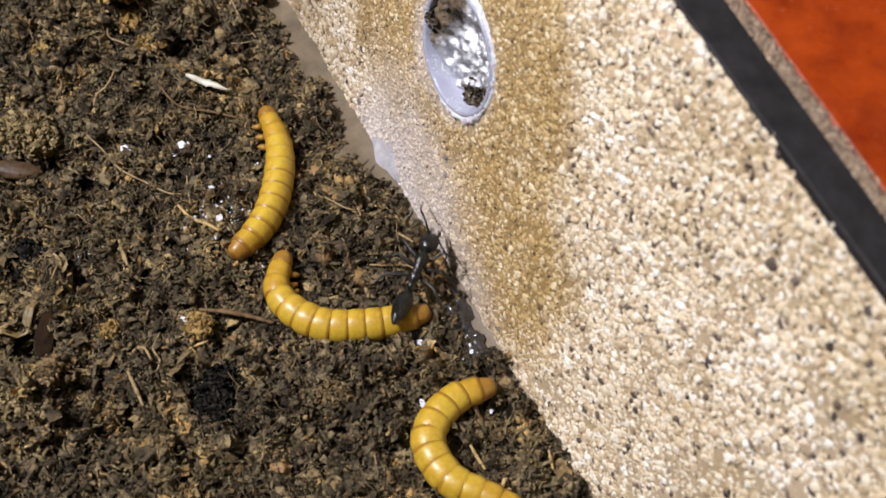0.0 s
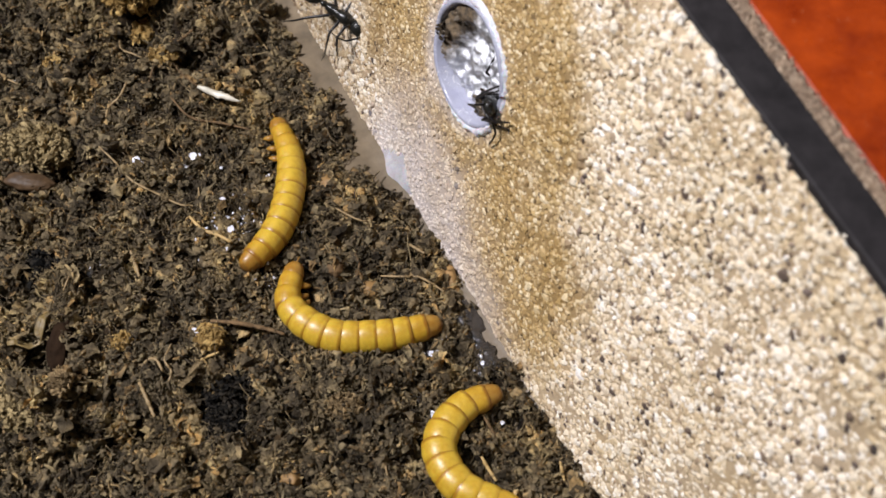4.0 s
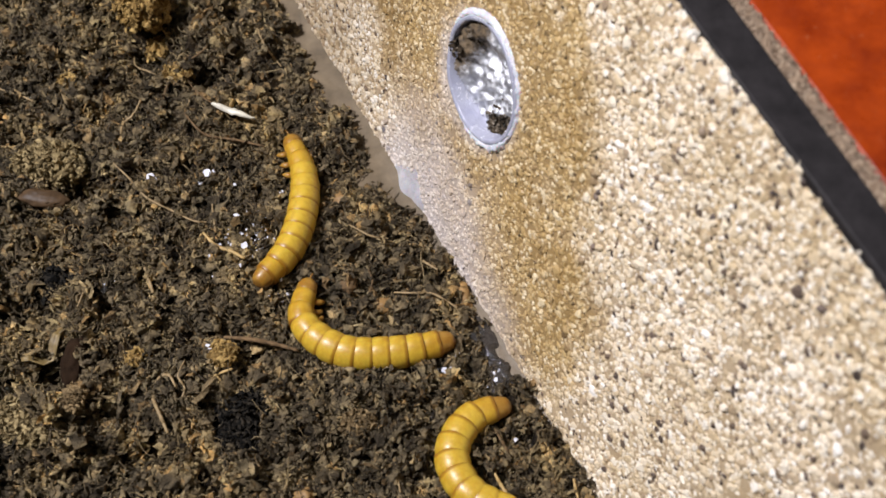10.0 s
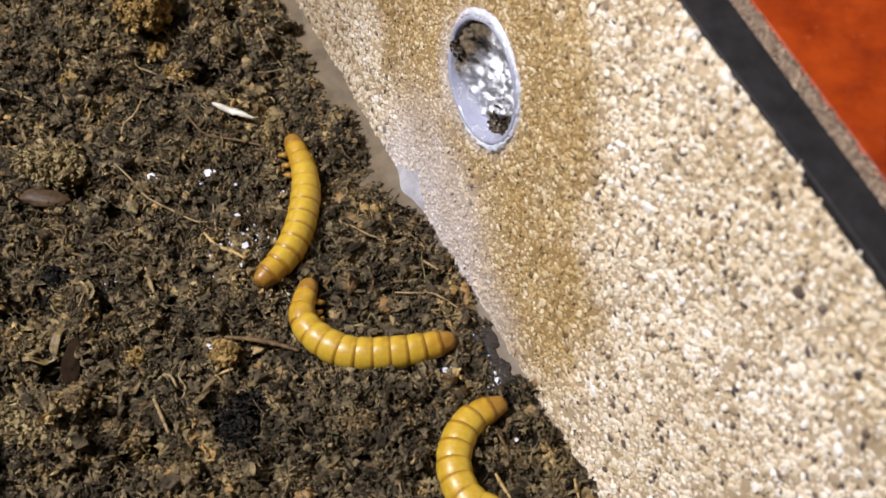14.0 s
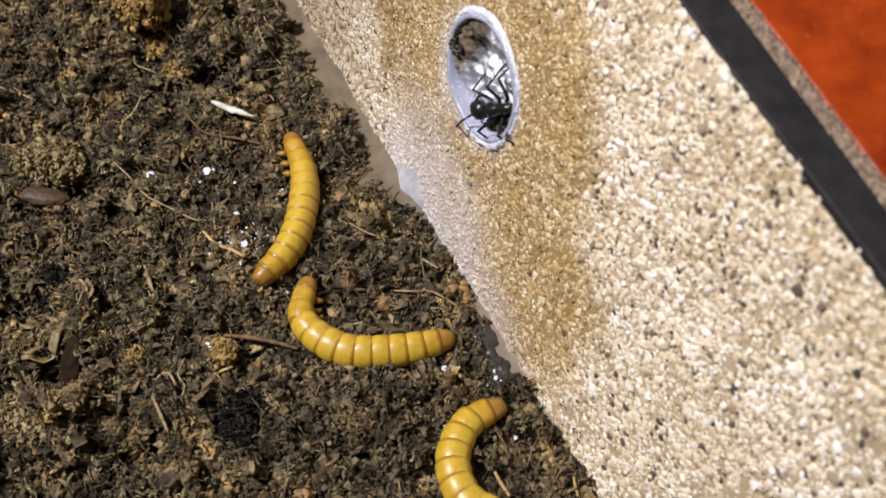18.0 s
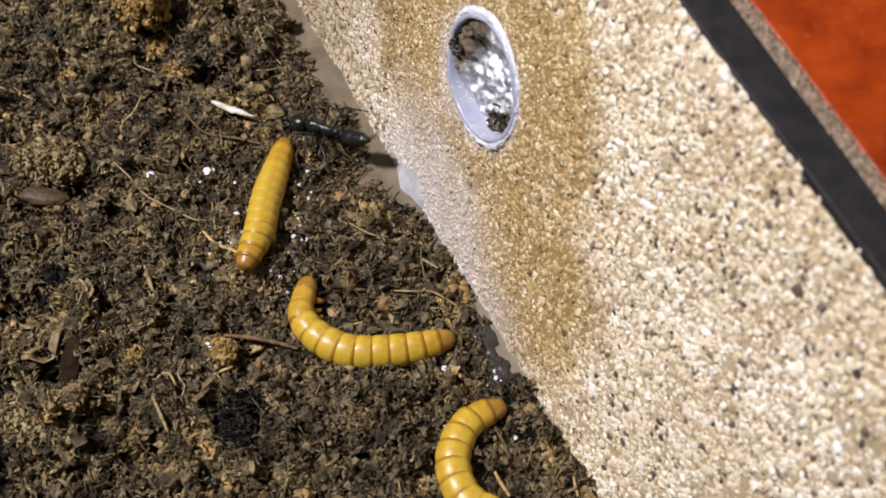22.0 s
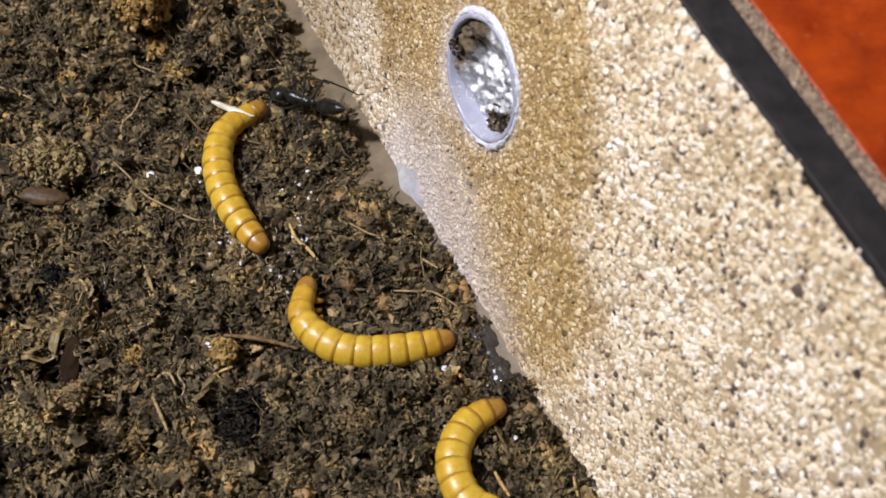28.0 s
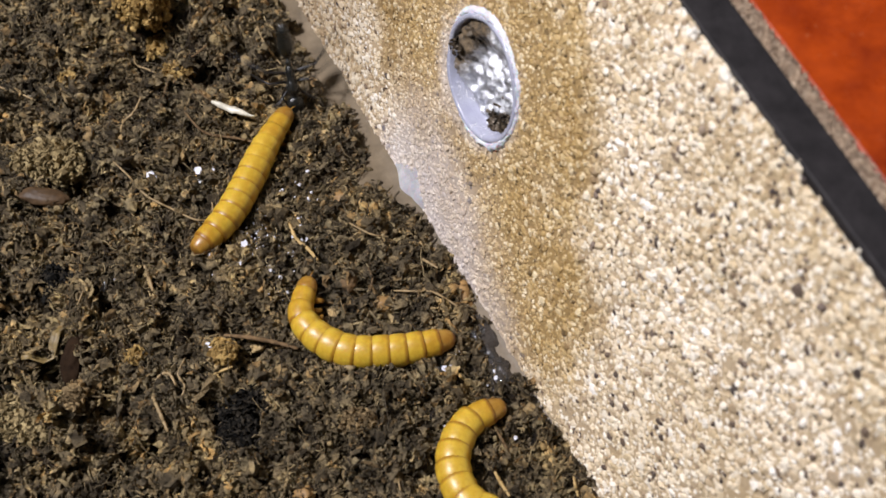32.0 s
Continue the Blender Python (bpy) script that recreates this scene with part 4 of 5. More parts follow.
strand("straw_sliver", [(6.1, -31.0), (6.8, -32.4), (7.8, -34.1)], 0.24, STRAW, "pale straw sliver beside a larva", "straw")
strand("root", [(-5.9, -28.8), (-5.4, -31.3), (-5.0, -33.4)], 0.13, ROOT, "thin pale root on the soil", "root")
strand("straw_sliver", [(-39.1, -15.6), (-38.3, -15.7), (-37.6, -15.9)], 0.2, STRAW, "small pale straw sliver on the soil", "straw")
strand("straw_sliver", [(-38.8, -2.5), (-38.0, -4.4), (-37.2, -6.4)], 0.24, ROOT, "brown straw sliver on the soil", "straw")
strand("root", [(-45.9, -3.7), (-46.2, -6.3), (-46.6, -8.4)], 0.14, ROOT, "thin pale root on the soil", "root")
strand("root", [(-32.1, -16.0), (-32.7, -18.2), (-31.7, -19.9), (-32.1, -21.8)], 0.15, ROOT, "thin pale curling root on the soil", "root")
strand("root", [(-13.8, -16.0), (-13.1, -17.2), (-10.3, -18.2)], 0.14, CLOD, "thin brown root beside a larva", "root")
strand("straw_sliver", [(15.4, -31.7), (15.6, -33.0), (15.8, -34.1)], 0.2, STRAW, "pale straw sliver at the block's foot", "straw")
strand("root", [(-12.5, 4.1), (-9.5, 2.3), (-7.2, 1.9)], 0.13, ROOT, "thin brown root on the soil", "root")
strand("root", [(-63.2, 27.2), (-59.8, 25.9), (-57.9, 24.9)], 0.16, ROOT, "thin pale root on the soil", "root")
strand("root", [(-36.2, 22.6), (-33.1, 19.1), (-28.7, 18.1), (-24.7, 17.0)], 0.2, CLOD, "brown twig half sunk in the soil", "twig")

# a seed husk with a thin awn
husk = tagged(new("seed_husk"), "split white seed husk with a thin dark awn on the soil", "husk")
HX, HY = risen(-29.4, 22.6, 2.5)
husk.matrix_world = at_mm(HX, HY, ground_z(HX, HY) + 2.5, 0, 3, -21)
bm = bmesh.new()
rows = []
for i in range(13):
    u = i / 12
    w = 0.68 * math.sin(math.pi * min(1, 0.05 + u * 0.95)) ** 0.8 * (1 - 0.35 * u)
    w *= 1 + 0.5 * noise.noise(Vector((i * 0.9, 3.1, 7)))
    x = -3.2 + 6.6 * u
    rows.append([bm.verts.new((x, w * k, 0.35 * (1 - k * k) + 0.12 * math.sin(i))) for k in (-1, -0.5, 0, 0.5, 1)] + [bm.verts.new((x, w * k * 0.9, 0.2 * (1 - k * k) - 0.15)) for k in (1, 0, -1)])
for i in range(12):
    for k in range(8):
        bm.faces.new((rows[i][k], rows[i][(k + 1) % 8], rows[i + 1][(k + 1) % 8], rows[i + 1][k]))
bm.faces.new(rows[0])
bm.faces.new(rows[12][::-1])
part("shell", bm, HUSK, husk)
part("awn", tube_along([(-2.6, 0, 0.1), (-4.5, 0.3, 0.3), (-6.5, 1.1, 0.5), (-8.0, 2.2, 0.3)], [0.14, 0.11, 0.09, 0.04], 6), CLOD, husk, "thin grey-brown awn")

# seed case, bark stub, dry leaf, bark chip
bm = ball(4, 0.12, (3.3, 1.35, 0.9), 21)
ob = tagged(part("seed_case", bm, SEED), "glossy dark brown seed case lying in a hollow", "seed")
ob.matrix_world = at_mm(-53.0, 7.2, ground_z(-53.0, 7.2) + 1.5, 4, 4, -6)
bm = ball(4, 0.25, (1.7, 3.2, 1.4), 22, 1.6)
ob = tagged(part("bark_stub", bm, STUB), "dark brown stub of bark standing in the soil", "bark")
ob.matrix_world = at_mm(-45.5, -17.0, 0.6, 22, 0, -4)


def leaf_strip(name, pts, widths, material, label, curl=0.5, lift=0.8):
    bm = bmesh.new()
    last = None
    for i, ((x, y), w) in enumerate(zip(pts, widths)):
        q = Vector((pts[min(i + 1, len(pts) - 1)][0] - pts[max(i - 1, 0)][0], pts[min(i + 1, len(pts) - 1)][1] - pts[max(i - 1, 0)][1], 0)).normalized()
        side = Vector((-q.y, q.x, 0))
        z = ground_z(x, y) * 0.5 + lift + 0.2 * math.sin(i * 1.9)
        c = Vector((x, y, z))
        row = [bm.verts.new(c + side * w * k + Vector((0, 0, curl * w * k * k))) for k in (-1, -0.4, 0.3, 1)]
        row += [bm.verts.new(c + side * w * k + Vector((0, 0, curl * w * k * k - 0.22))) for k in (0.95, 0.3, -0.4, -0.95)]
        if last:
            for k in range(8):
                bm.faces.new((last[k], last[(k + 1) % 8], row[(k + 1) % 8], row[k]))
        else:
            bm.faces.new(row)
        last = row
    bm.faces.new(last[::-1])
    return tagged(part(name, bm, material), label, "leaf piece")


leaf_strip("dry_leaf", [(-51.9, -16.8), (-50.9, -16.6), (-49.6, -16.5), (-48.7, -15.9), (-48.2, -14.8), (-48.0, -13.5), (-47.5, -12.4)], [0.25, 0.42, 0.5, 0.6, 0.6, 0.5, 0.2], LEAF, "curled dry tan leaf piece on the soil", 0.5, 1.7)
leaf_strip("bark_chip", [(0.9, -4.6), (2.0, -5.9), (3.0, -7.9), (4.2, -10.2)], [0.7, 1.25, 0.8, 0.15], BARK, "thin brown bark chip leaning at the block's foot", 0.1, 0.3)

# wet films with a shiny skin, two of them as shade and dirt on the floor strip
def wet(x, y, w, d, rz, seed, z=None):
    bm = bmesh.new()
    grid = []
    for i in range(15):
        for j in range(15):
            u, q = i / 7 - 1, j / 7 - 1
            k = 1 + 0.4 * noise.noise(Vector((u * 2, q * 2, seed)))
            z = 0.35 * (1 - u * u) * (1 - q * q) - 0.45 * smooth(0.6, 1.3, math.hypot(u, q)) + 0.35 * noise.fractal(Vector((u * 3, q * 3, seed + 4)), 1, 2, 3)
            grid.append(bm.verts.new((u * w * k, q * d * k, z)))
    for i in range(14):
        for j in range(14):
            if math.hypot(i / 7 - 0.93, j / 7 - 0.93) < 1.0:
                bm.faces.new((grid[i * 15 + j], grid[(i + 1) * 15 + j], grid[(i + 1) * 15 + j + 1], grid[i * 15 + j + 1]))
    loose = [q for q in bm.verts if not q.link_faces]
    bmesh.ops.delete(bm, geom=loose, context="VERTS")
    ob = part("wet_patch", bm, SLIME)
    ob.matrix_world = at_mm(x, y, ground_z(x, y) + 0.8 if z is None else z, 0, 0, rz)
    return tagged(ob, "shiny dark film, wet slime on the soil, painted shade and dirt on the floor strip", "wet patch", "wet patches")


wet(-25.1, 2.3, 3.0, 2.6, 20, 1)
wet(-21.1, -7.9, 1.8, 2.2, 0, 2)
wet(0.2, -16.4, 3.4, 1.8, 20, 3)
wet(6.5, -16.8, 1.8, 1.6, 0, 4)
wet(-2.2, -23.3, 1.6, 2.4, 0, 5)
wet(-22.7, -0.7, 2.4, 2.0, 50, 6)
# these two dark films stand in for shade and dirt on the floor strip
wet(4.3, -12.6, 2.4, 3.6, 27, 7, -0.75)
wet(7.6, -19.2, 1.8, 3.0, 27, 8, -0.75)

# tiny white beads that paint the sparkle of the wet soil
spots = []
for cx, cy, r, many in ((-25.1, 1.9, 3.4, 80), (-21.2, -0.3, 3.6, 90), (-27.0, 0.4, 3.0, 60), (-20.0, 9.0, 3.2, 40), (0.2, -17.0, 2.4, 26), (-20.9, -7.1, 1.6, 12), (-2.2, -23.3, 1.2, 8), (-28.7, 0.6, 2.6, 16), (6.5, -17.6, 1.6, 10)):
    for _ in range(many):
        x, y = cx + rng.normal() * r * 0.6, cy + rng.normal() * r * 0.6
        spots.append((x, y, ground_z(x, y) + rng.uniform(0.4, 0.75)))
v, f = scatter(np.array(spots), np.clip(rng.lognormal(-2.25, 0.5, len(spots)), 0.05, 0.34), ICO_V, ICO_F, 0.06, 0.4)
tagged(part("wet_drops", (v, f), WHITE), "tiny white beads as painted glints on the wet soil", "drops", kind="stuff")

# ---- larvae ----
LENGTH, SEGMENTS = 27.4, 13
STEP = LENGTH / SEGMENTS
GIRTH = (0.58, 0.74, 0.83, 0.90, 0.96, 1.0, 1.0, 1.0, 1.0, 0.98, 0.93, 0.82, 0.60)


def segment_mesh(i):
    r, e = 2.1 * GIRTH[i], STEP / 2
    if i == 0:
        prof = [(-1.25, r * 1.15), (-0.6, r * 1.18), (0.1, r * 1.1), (0.7, r * 0.85), (1.05, r * 0.5), (1.18, r * 0.15)]
    elif i == SEGMENTS - 1:
        prof = [(-1.25, r * 0.12), (-1.15, r * 0.42), (-0.85, r * 0.78), (-0.3, r * 1.0), (0.4, r * 1.14), (0.9, r * 1.2), (1.2, r * 1.18)]
    else:
        prof = [(-e - 0.3, r * 0.93), (-e - 0.2, r * 0.965), (-e + 0.1, r * 0.995), (-0.35, r * 1.02), (0.3, r * 1.02), (e - 0.3, r * 0.985), (e, r * 0.945), (e + 0.3, r * 0.89)]
    v, f = lathe(prof, 22, 0.94)
    return mesh_of("segment", v, f, WORM_END if i in (0, SEGMENTS - 1) else WORM_MID if i in (1, 2, SEGMENTS - 2) else WORM)


SEGMENT_MESHES = [segment_mesh(i) for i in range(SEGMENTS)]
LEG_MESH = mesh_of("leg", *tube_along([(0, 0, 0), (0.1, 0.25, -0.65), (0.38, 0.35, -1.15), (0.55, 0.3, -1.45)], [0.46, 0.42, 0.26, 0.05], 7), WORM_END)
FEELER_MESH = mesh_of("feeler", *tube_along([(0, 0, 0), (0.5, 0.15, 0.05), (0.9, 0.4, 0.0)], [0.12, 0.1, 0.05], 5), WORM_END)


def curve_points(pts):
    c = [Vector(p) for p in pts]
    c = [c[0] * 2 - c[1]] + c + [c[-1] * 2 - c[-2]]
    line = []
    for i in range(1, len(c) - 2):
        for k in range(30):
            u = k / 30
            p0, p1, p2, p3 = c[i - 1:i + 3]
            line.append(0.5 * (2 * p1 + (p2 - p0) * u + (2 * p0 - 5 * p1 + 4 * p2 - p3) * u * u + (3 * p1 - p0 - 3 * p2 + p3) * u ** 3))
    line.append(c[-2])
    return line


def bend(pts, roll, rise=0.0, hold=0.5):
    """Poses of all segments along a bent body that goes through five plan points, head first."""
    line = curve_points([(x, y, 0) for x, y in pts])
    arc = [0.0]
    for p, q in zip(line, line[1:]):
        arc.append(arc[-1] + (q - p).length)
    long = min(28.4, max(20.5, arc[-1])) if hold == 0.5 else LENGTH
    start, step = (arc[-1] - long) * hold, long / SEGMENTS
    ax, ay = np.array([p.x for p in line]), np.array([p.y for p in line])

    def on(d):
        if d < 0:
            return line[0] + (line[0] - line[3]).normalized() * -d
        if d > arc[-1]:
            return line[-1] + (line[-1] - line[-4]).normalized() * (d - arc[-1])
        return Vector((np.interp(d, arc, ax), np.interp(d, arc, ay), 0))

    made = []
    for i in range(SEGMENTS):
        d = start + step * (i + 0.5)
        p, fore, aft = on(d), on(d - step / 2), on(d + step / 2)
        yaw = math.degrees(math.atan2((fore - aft).y, (fore - aft).x))
        z = 1.95 + rise * max(0, 1 - i / 4) ** 2
        made.append(at_mm(p.x, p.y, z) @ pose(0, 0, 0, 0, 0, yaw) @ pose(0, 0, 0, roll))
    return made


def larva(label, x, y, first):
    ob = tagged(new("mealworm"), label, "mealworm", "mealworms on the soil")
    ob.matrix_world = at_mm(x, y, 0)
    ob["home"] = (x, y)
    segs = []
    for i in range(SEGMENTS):
        seg = part("segment", SEGMENT_MESHES[i], None, ob)
        seg.matrix_basis = at_mm(-x, -y, 0) @ first[i]
        if i in (1, 2, 3):
            for sgn in (-1, 1):
                part("leg", LEG_MESH, None, seg, "", at_mm(0.2, sgn * 0.8, -1.4 * GIRTH[i]) @ Matrix.Diagonal((1, sgn, 1, 1)))
        if i == 0:
            for sgn in (-1, 1):
                part("feeler", FEELER_MESH, None, seg, "", at_mm(0.9, sgn * 0.35, 0.1) @ Matrix.Diagonal((1, sgn, 1, 1)))
        segs.append(seg)
    return ob, segs


def writhe(worm, rows):
    """Keys every segment of a larva. rows: (seconds, segment poses)."""
    ob, segs = worm
    x, y = ob["home"]
    for i, seg in enumerate(segs):
        walk(seg, [(t, at_mm(-x, -y, 0) @ made[i]) for t, made in rows])


W1 = [(-20.94, 17.13), (-18.71, 11.23), (-18.47, 4.96), (-19.97, -1.16), (-23.64, -6.19)]
W2 = [(-17.1, -5.6), (-17.5, -11.6), (-12.5, -15.75), (-5.6, -15.95), (1.33, -14.2)]
W3 = [(7.84, -36.52), (3.15, -34.14), (1.01, -29.41), (3.44, -24.85), (8.22, -23.08)]
writhing_worm = larva("golden yellow mealworm larva bitten by an ant on the soil", -20.0, 8.0, bend(W1, 62))
curled_worm = larva("golden yellow glossy mealworm larva curled in a wet hollow", -9.0, -13.0, bend(W2, -45))
edge_worm = larva("golden yellow mealworm larva curled beside the sandy block", 3.0, -30.0, bend(W3, 20, hold=1.0))

# ---- ants ----
ANT_SIZE = 1.19


def ant_mesh(name, body, material):
    return mesh_of(name, np.asarray(body[0]) * ANT_SIZE, [tuple(int(k) for k in q) for q in body[1]], material)


def on_ant(x, y, z, rx=0, ry=0, rz=0):
    return at_mm(x * ANT_SIZE, y * ANT_SIZE, z * ANT_SIZE, rx, ry, rz)


GASTER = ant_mesh("gaster", lathe([(-2.55, 0.06), (-2.35, 0.26), (-1.85, 0.54), (-1.45, 0.72), (-1.38, 0.69), (-0.7, 0.92), (-0.62, 0.89), (0.1, 0.99), (0.35, 0.98), (0.42, 0.95), (0.95, 0.86), (1.4, 0.62), (1.7, 0.36), (1.82, 0.14)], 20, 0.94), ANT)
PETIOLE = ant_mesh("petiole", lathe([(-0.6, 0.16), (-0.3, 0.3), (0, 0.42), (0.3, 0.3), (0.6, 0.16)], 12, 1.5), ANT)
THORAX = ant_mesh("thorax", lathe([(-1.95, 0.2), (-1.6, 0.46), (-0.9, 0.58), (-0.3, 0.46), (0.1, 0.58), (0.8, 0.78), (1.4, 0.66), (1.8, 0.34), (2.0, 0.2)], 16, 1.15), ANT)
HEAD = ant_mesh("head", lathe([(-1.25, 0.2), (-1.12, 0.6), (-0.7, 0.98), (0, 1.04), (0.6, 0.9), (1.05, 0.66), (1.25, 0.36)], 16, 0.78), ANT)
MANDIBLE = ant_mesh("mandible", tube_along([(0, 0, 0), (0.45, 0.22, 0), (0.9, 0.1, 0), (1.05, -0.18, 0)], [0.2, 0.22, 0.15, 0.04], 7), ANT_LEG)
EYE_MESH = ant_mesh("eye", (ICO_V * np.array((0.22, 0.14, 0.2)), ICO_F), ANT_LEG)
LEGS = {}
for key, reach, fwd in (("front", 3.6, 1.6), ("middle", 4.2, -0.3), ("hind", 4.6, -3.2)):
    pts = [(0, 0, 0), (0.1 * fwd, 0.5, -0.1), (0.45 * fwd, 0.5 * reach, 1.5), (0.85 * fwd, 0.82 * reach, -0.5), (1.15 * fwd, 1.0 * reach, -2.0), (1.35 * fwd, 1.15 * reach, -2.25)]
    LEGS[key] = ant_mesh("leg", tube_along(pts, [0.2, 0.2, 0.15, 0.11, 0.08, 0.05], 7), ANT_LEG)
ANTENNA = ant_mesh("antenna", tube_along([(0, 0, 0), (0.9, 0.7, 0.7), (1.7, 1.3, 0.9), (2.5, 1.5, 0.5), (3.5, 1.45, 0.0), (4.3, 1.3, -0.3)], [0.13, 0.12, 0.12, 0.11, 0.10, 0.06], 6), ANT_LEG)


def ant(label):
    ob = tagged(new("ant"), label, "ant", "black ants")
    limbs = []
    part("gaster", GASTER, None, ob, "shiny black striped gaster", on_ant(-4.6, 0, 0.15, 0, 8, 0))
    part("petiole", PETIOLE, None, ob, "", on_ant(-2.3, 0, 0.1))
    part("thorax", THORAX, None, ob, "", on_ant(-0.2, 0, 0.25, 0, -4, 0))
    head = part("head", HEAD, None, ob, "", on_ant(2.85, 0, 0.2, 0, 18, 0))
    for sgn in (-1, 1):
        part("mandible", MANDIBLE, None, head, "", on_ant(1.05, sgn * 0.35, -0.1) @ Matrix.Diagonal((1, sgn, 1, 1)))
        part("eye", EYE_MESH, None, head, "", on_ant(0.1, sgn * 0.8, 0.3))
        rest = on_ant(0.8, sgn * 0.4, 0.5) @ Matrix.Diagonal((1, sgn, 1, 1))
        limbs.append((part("antenna", ANTENNA, None, head, "thin elbowed antenna", rest), (0.8, sgn * 0.4, 0.5), sgn, 0.6, 3.1))
        for key, x, phase in (("front", 1.0, 0.0), ("middle", 0.1, math.pi), ("hind", -0.9, 0.0)):
            leg = part("leg", LEGS[key] if sgn > 0 else LEGS[key + "_other"], None, ob, "", on_ant(x, sgn * 0.4, -0.15))
            limbs.append((leg, (x, sgn * 0.4, -0.15), sgn, phase + (math.pi if sgn > 0 else 0), 12.0))
    return ob, limbs


for key in ("front", "middle", "hind"):
    other = LEGS[key].copy()
    other.transform(Matrix.Diagonal((1, -1, 1, 1)))
    other.flip_normals()
    LEGS[key + "_other"] = other
hunter_ant = ant("shiny black long-legged ant gripping the mealworm")
guard_ant = ant("shiny black ant in the mouth of the vinyl tube")


def crawl(x, y, z, dx, dy, dz, on_wall=False):
    """The pose of an ant whose body points along (dx, dy, dz), on the soil or on the block."""
    fore = Vector((dx, dy, dz)).normalized()
    if not on_wall:
        x, y = risen(x, y, 1.3)
        z += 1.3
    side = (NORMAL if on_wall else Vector((0, 0, 1))).cross(fore).normalized()
    m = Matrix((fore, side, fore.cross(side))).transposed().to_4x4()
    m.translation = Vector((x, y, z)) * MM
    return m


def stir(bug, busy, tuck=0.0):
    """Keys legs and antennae: stepping inside the busy stretches, still outside."""
    for ob, (x, y, z), sgn, phase, rate in bug[1]:
        rows = []
        for k in range(0, 161):
            t = k * 0.2
            amount = 1.0 if any(a <= t <= b for a, b in busy) else 0.15
            swing = amount * (15 if rate > 5 else 20) * math.sin(phase + rate * t)
            lift = amount * (6 if rate > 5 else 12) * math.cos(phase + rate * t)
            m = on_ant(x, y, z) @ pose(0, 0, 0, lift * sgn, 0, swing - (tuck * sgn if rate > 5 else 0.5 * tuck * sgn))
            rows.append((t, m))
        walk(ob, rows)


